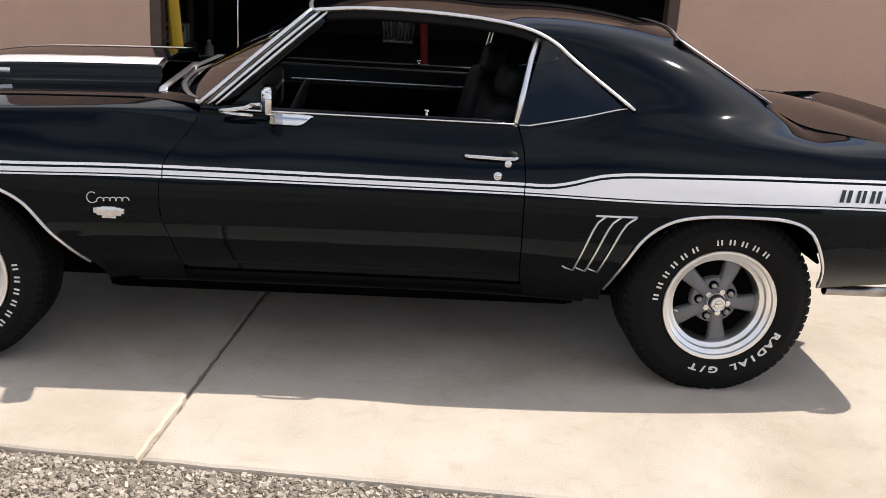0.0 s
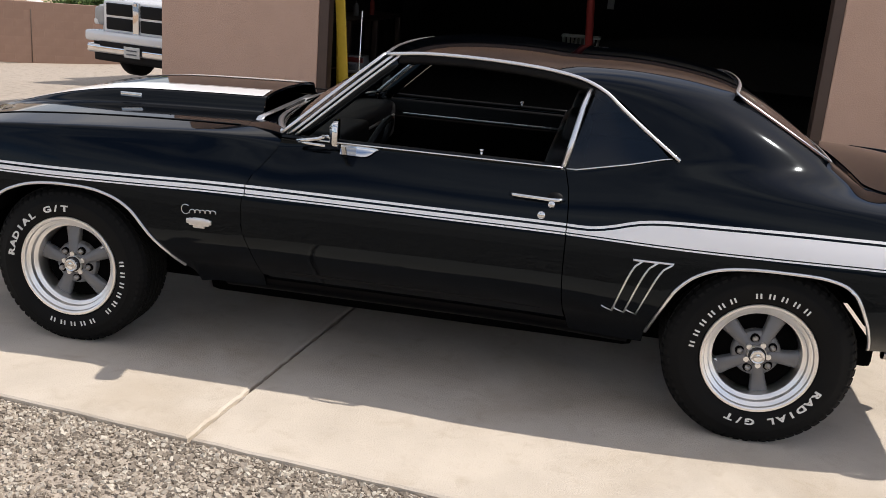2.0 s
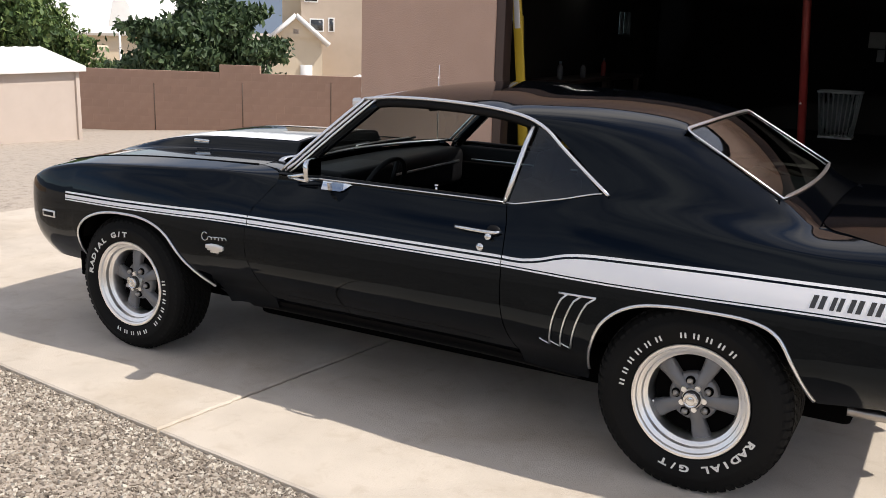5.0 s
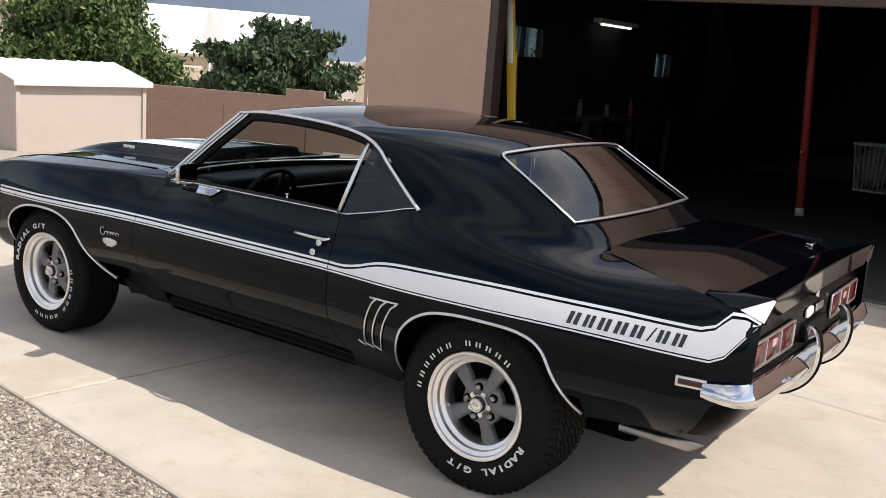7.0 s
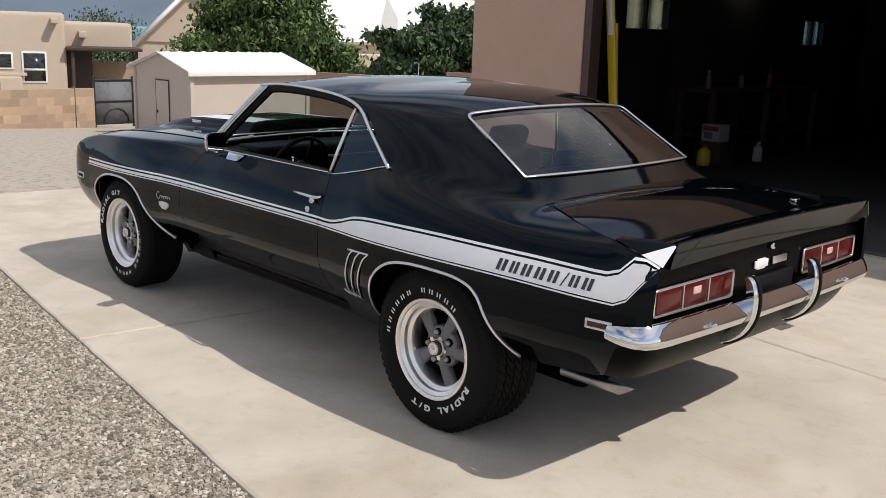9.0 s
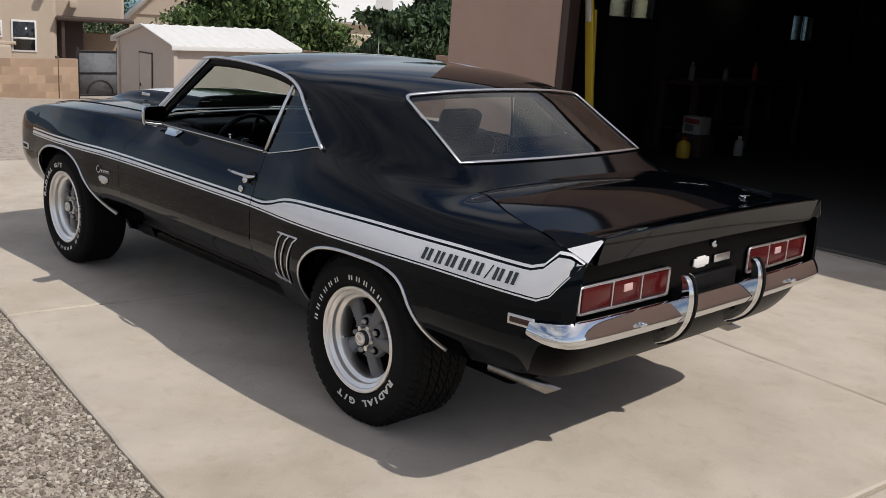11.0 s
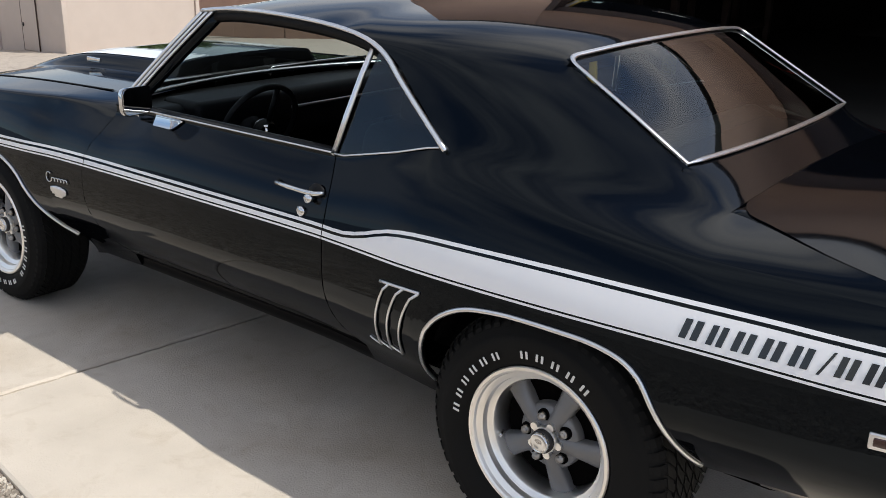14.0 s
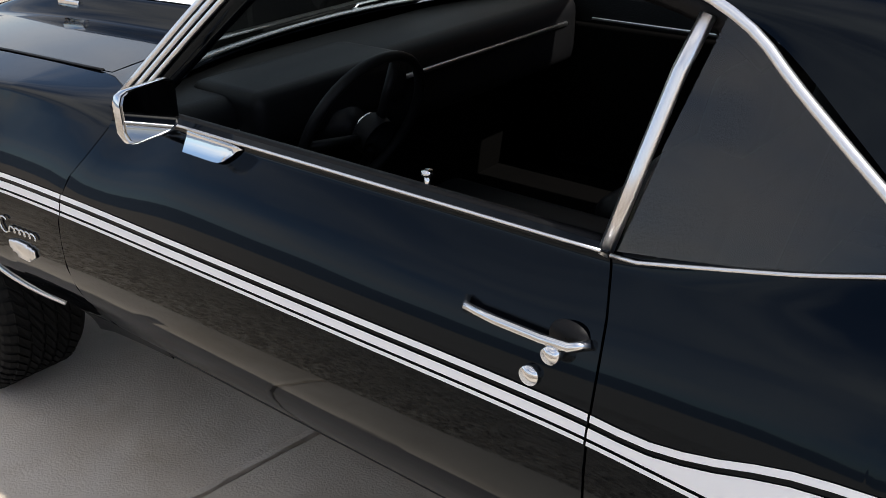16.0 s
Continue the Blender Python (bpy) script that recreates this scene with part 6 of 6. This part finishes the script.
def gable_house(name, label, at, w, d, eave, ridge, walls, roofs, ridge_along_x=True, overhang=0.5):
    h = thing(name, label, "house")
    m = facing(*at)
    part("wall", box((w, d, eave + 1.0), (0, d / 2, eave / 2 - 0.5), m=m), walls, h, smooth=False)
    e = overhang
    if ridge_along_x:
        for sy in (-1, 1):
            y0 = d / 2
            y1 = -e if sy < 0 else d + e
            k = (ridge - eave) / (d / 2)
            bm = surface(lambda x, t: m @ Vector((x, y0 + (y1 - y0) * t, ridge - k * abs(y1 - y0) * t)), steps(-w / 2 - e, w / 2 + e, 6), [0, 0.5, 1])
            part("roof", thicken(bm, 0.18, (at[0], at[1], -50)), roofs, h, smooth=False)
        for sx in (-1, 1):
            bm = bmesh.new()
            bm.faces.new([bm.verts.new(m @ Vector((sx * w / 2, y, z))) for y, z in ((0, eave), (d, eave), (d / 2, ridge - 0.05))])
            part("gable", thicken(bm, 0.1, at), walls, h, smooth=False)
    else:
        for sx in (-1, 1):
            k = (ridge - eave) / (w / 2)
            x1 = sx * (w / 2 + e)
            bm = surface(lambda y, t: m @ Vector((x1 * t, y, ridge - k * abs(x1) * t)), steps(-e, d + e, 6), [0, 0.5, 1])
            part("roof", thicken(bm, 0.18, (at[0], at[1], -50)), roofs, h, smooth=False)
        bm = bmesh.new()
        bm.faces.new([bm.verts.new(m @ Vector((x, 0, z))) for x, z in ((-w / 2, eave), (w / 2, eave), (0, ridge - 0.05))])
        part("gable", thicken(bm, 0.1, at), walls, h, smooth=False)
        for sx in (-1, 1):
            part("barge_board", sweep([m @ Vector((sx * (w / 2 + e), -e - 0.02, eave - (ridge - eave) / (w / 2) * e - 0.05)), m @ Vector((0, -e - 0.02, ridge - 0.05))], 0.06, 0.14, 4), WHITEFRAME, h)
    return h, m


h1, m1 = gable_house("white_roofed_house", "cream house with a white metal gable roof", (-35.3, 43.5, -6.0), 3.1, 12, 6.55, 7.9, CREAM, WHITEMETAL, False, 0.4)
part("vent", box((0.4, 0.1, 0.4), (0, -0.05, 6.9), 0.05, m=m1), SHEDWALL, h1)
part("door", box((0.7, 0.12, 2.1), (0.6, -0.06, 3.9), m=m1), WHITEFRAME, h1)
h2, m2 = gable_house("white_roofed_house", "long cream house with a white metal roof", (-45.0, 36.5, -5.2), 15, 9, 6.0, 8.6, CREAM, WHITEMETAL, True)
part("porch_roof", box((5.0, 2.0, 0.25), (-1.5, -2.2, 4.9), 0.03, m=m2), CREAM, h2)
h3, m3 = gable_house("gable_house", "olive-beige gabled house with a white roof", (-49.2, 26.8, -5.2), 6.6, 10, 5.4, 8.7, ADOBE, WHITEMETAL, False)
h4, m4 = gable_house("two_storey_house", "two-storey beige stucco house", (-40.5, 56.0, -6.0), 9.0, 9, 13, 14.5, CREAM, WHITEMETAL, True)
part("wing", box((4.4, 3, 12.2), (-0.9, -0.5, 6.1), m=m4), ADOBE, h4, smooth=False)
for x0, x1, z0, z1 in ((-2.9, -1.9, 8.8, 9.9), (-2.5, -1.5, 6.8, 7.7), (-1.2, -0.75, 6.8, 7.8), (-3.05, -2.6, 5.8, 6.6)):
    window_on(h4, x0, x1, z0, z1, -2.0, WHITEFRAME, m4)
h5, m5 = gable_house("low_shed", "low tan outbuilding with a white roof", (-23.1, 32.4, -3.6), 2.4, 5, 2.2, 2.65, SHEDWALL, WHITEMETAL, False, 0.4)
blue = thing("blue_roofed_barn", "far barn with a faded blue roof", "barn")
mb = facing(-66, 33, -6)
part("wall", box((6, 6, 5.2), (0, 3, 2.6), m=mb), ADOBE, blue, smooth=False)
part("roof", box((6.4, 6.4, 1.6), (0, 3, 6.0), 0.3, m=mb), BLUEROOF, blue, smooth=False)
# white solar sail panel on the roof
sail = thing("roof_panel", "white tilted panel standing on a metal roof", "panel")
ms = facing(-33.5, 28.3, 0)
bm = bmesh.new()
f = [bm.verts.new(ms @ Vector(p)) for p in ((-0.45, 0, 1.1), (0.45, 0.2, 0.6), (0.5, 0.2, 1.9), (-0.05, 0, 2.9))]
bm.faces.new(f)
part("sheet", thicken(bm, 0.05, (-40, 40, 0)), WHITEMETAL, sail, smooth=False)
part("mast", rod(ms @ Vector((0.0, 0.1, -4.5)), ms @ Vector((0, 0.1, 1.2)), 0.05, 8), WHITEFRAME, sail)

# far mountains, the blue of distance haze put into their colour
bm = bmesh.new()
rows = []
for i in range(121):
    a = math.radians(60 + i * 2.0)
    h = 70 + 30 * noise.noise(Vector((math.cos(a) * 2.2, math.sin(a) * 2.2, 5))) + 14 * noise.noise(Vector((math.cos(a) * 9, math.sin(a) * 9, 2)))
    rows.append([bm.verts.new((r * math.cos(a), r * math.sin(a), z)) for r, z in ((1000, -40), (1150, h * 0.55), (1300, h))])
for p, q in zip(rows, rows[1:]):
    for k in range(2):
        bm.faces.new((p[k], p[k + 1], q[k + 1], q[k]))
tagged(part("backdrop", bm, HILLS), "distant mountain slope, haze put into its blue-grey colour", "mountain", kind="structure")


# ---- trees ----
def tree(name, label, at, height, spread, mat, seed, leaves, squash=0.8, low=0.25, limbs=20):
    """Tapered trunk, forking limbs, and a crown of small leaf sprays round the limb ends."""
    r = random.Random(seed)
    t = thing(name, label, "tree", "yard trees")
    base = Vector(at)
    bm = rod(base, base + Vector((0.1, 0, height * 0.38)), height * 0.03, 9, r2=height * 0.018)
    tips = []
    for i in range(limbs):
        a = 6.283 * i / limbs * 2.618 + r.uniform(-0.3, 0.3)
        start = base + Vector((0.05, 0, height * r.uniform(0.16, 0.38)))
        out, rise = spread * r.uniform(0.3, 0.95), low + (0.95 - low) * (i + r.random()) / limbs
        out *= 1 - 0.55 * max(0.0, rise - 0.55) / 0.4
        end = base + Vector((math.cos(a) * out, math.sin(a) * out, height * rise))
        mid = (start + end) / 2 + Vector((0, 0, height * 0.05))
        rod(start, mid, height * 0.012, 6, bm, height * 0.008)
        rod(mid, end, height * 0.008, 6, bm, height * 0.003)
        tips += [end, mid.lerp(end, 0.6)]
        for _ in range(6):
            root = mid.lerp(end, r.uniform(0.0, 0.9))
            e2 = root + Vector((r.uniform(-1, 1), r.uniform(-1, 1), r.uniform(-0.25, 0.6))) * spread * 0.3
            rod(root, e2, height * 0.004, 5, bm, height * 0.0015)
            tips.append(e2)
    part("trunk", bm, BARK, t)
    verts, faces = [], []
    for _ in range(leaves):
        c = r.choice(tips)
        p = c + Vector((r.gauss(0, 1), r.gauss(0, 1), r.gauss(0, squash))) * spread * 0.085
        q = Euler((r.uniform(0, 6.3), r.uniform(0, 6.3), r.uniform(0, 6.3))).to_matrix()
        s = r.uniform(0.07, 0.15)
        b = len(verts)
        for lx, ly in ((-1, 0), (0, -0.55), (1.1, 0), (0, 0.55)):
            verts.append(tuple(p + q @ Vector((lx * s, ly * s, 0.1 * s * lx * lx))))
        faces.append((b, b + 1, b + 2, b + 3))
    me = bpy.data.meshes.new("crown")
    me.from_pydata(verts, [], faces)
    me.materials.append(mat)
    o = new("crown", me)
    o.parent = t
    return t


for at, hgt, spr, mt, seed, lv, sq in (((-29.9, 19.2, -2.4), 6.3, 3.7, LEAF_A, 3, 36000, 0.8), ((-20.0, 19.1, -1.65), 3.95, 2.75, LEAF_B, 8, 30000, 0.5),
                                       ((-21.8, 33.5, -3.8), 4.2, 2.2, LEAF_A, 21, 6000, 0.8), ((-19.0, 35.0, -3.8), 6.0, 2.3, LEAF_A, 24, 6000, 0.8), ((-62.0, 27.0, -6.0), 8.2, 5.0, LEAF_B, 31, 6000, 0.8)):
    tree("tree", "leafy green yard tree behind the block wall" if mt is LEAF_A else "dark green spreading yard tree behind the block wall", at, hgt, spr, mt, seed, lv, sq)
p = facing(-43.0, 11.85, -4.38) @ Vector((-2.0, -2.5, 0))
tree("shrub", "low green shrub below the plastered house's windows", tuple(p), 3.35, 1.9, LEAF_B, 41, 7000, 0.6, 0.3, 14)

# ---- white pickup beyond the garage ----
truck = thing("pickup_truck", "white full-size pickup truck parked facing the drive", "truck")
mt_ = Matrix.Translation((-8.0, 10.85, terrain(-8.0, 11.5) + 0.03)) @ Matrix.Rotation(radians(-15), 4, "Z")
def tp(name, size, at, bevel, mat, parent=truck, seg=3):
    return part(name, box(size, at, bevel, m=mt_, segments=seg), mat, parent)
tp("body", (1.94, 1.5, 0.62), (0, 0.95, 0.86), 0.12, TRUCKPAINT)
bm = surface(lambda x, y: mt_ @ Vector((x, y, 1.17 + 0.13 * (1 - (x / 0.86) ** 4) * min(1.0, 0.35 + (y - 0.08) * 1.6) + 0.02 * (y - 0.1))), steps(-0.86, 0.86, 20), steps(0.08, 1.6, 12))
part("bonnet", thicken(bm, 0.05, mt_ @ Vector((0, 0.8, 0))), TRUCKPAINT, truck)
tp("cab", (1.80, 2.0, 0.80), (0, 2.5, 1.50), 0.18, TRUCKPAINT)
tp("bed", (1.94, 2.2, 0.7), (0, 4.4, 0.95), 0.06, TRUCKPAINT)
tp("windscreen", (1.5, 0.05, 0.5), (0, 1.49, 1.62), 0.02, DARKPANE)
g = tp("grille_surround", (1.40, 0.14, 0.52), (0, 0.05, 1.01), 0.07, TRUCKPAINT, seg=4)
for sx in (-1, 1):
    for dz in (0.117, -0.105):
        tp("grille_opening", (0.54, 0.06, 0.19), (sx * 0.345, -0.008, 1.01 + dz), 0.045, PLASTIC, g, 4)
tp("grille_post", (0.13, 0.05, 0.50), (0, -0.025, 1.01), 0.02, CHROME, g)
tp("emblem", (0.07, 0.03, 0.07), (0, -0.045, 1.235), 0.02, CHROME, g)
for sx in (-1, 1):
    lampbox = tp("headlamp", (0.26, 0.30, 0.30), (sx * 0.835, 0.20, 1.0), 0.09, CLEARPLASTIC, truck, 4)
    tp("turn_lens", (0.10, 0.24, 0.10), (sx * 0.905, 0.17, 0.91), 0.03, WHITEFRAME, lampbox)
b = tp("front_bumper", (1.98, 0.30, 0.17), (0, 0.02, 0.695), 0.06, TRUCKPAINT, truck, 4)
tp("bumper_slot", (1.34, 0.10, 0.08), (0, -0.085, 0.585), 0.02, PLASTIC, b)
tp("bumper_lower", (1.94, 0.26, 0.14), (0, 0.02, 0.50), 0.05, CHROME, b, 4)
tp("bumper_back", (1.80, 0.16, 0.12), (0, 0.06, 0.60), 0.02, PLASTIC, b)
tp("valance", (1.80, 0.16, 0.14), (0, 0.06, 0.37), 0.04, PLASTIC, b)
pl = tp("number_plate", (0.32, 0.02, 0.17), (0.0, -0.135, 0.50), 0.008, SIGN, b)
for dz in (0.03, -0.03):
    tp("plate_bars", (0.2, 0.008, 0.022), (0.0, -0.147, 0.50 + dz), 0.0, IRON, pl)
for dx in (-0.80, 0.80):
    for y in (0.9, 4.3):
        part("tyre", lathe([(0.22, -0.12), (0.36, -0.125), (0.39, -0.09), (0.39, 0.09), (0.36, 0.125), (0.22, 0.12)], 32, "x", (dx, y, 0.39), closed=True), RUBBER, truck).matrix_basis = mt_
        part("rim", lathe([(0.001, 0.08), (0.20, 0.10), (0.225, 0.10), (0.225, -0.10), (0.2, -0.10), (0.001, -0.08)], 24, "x", (dx, y, 0.39)), ALLOY, truck).matrix_basis = mt_
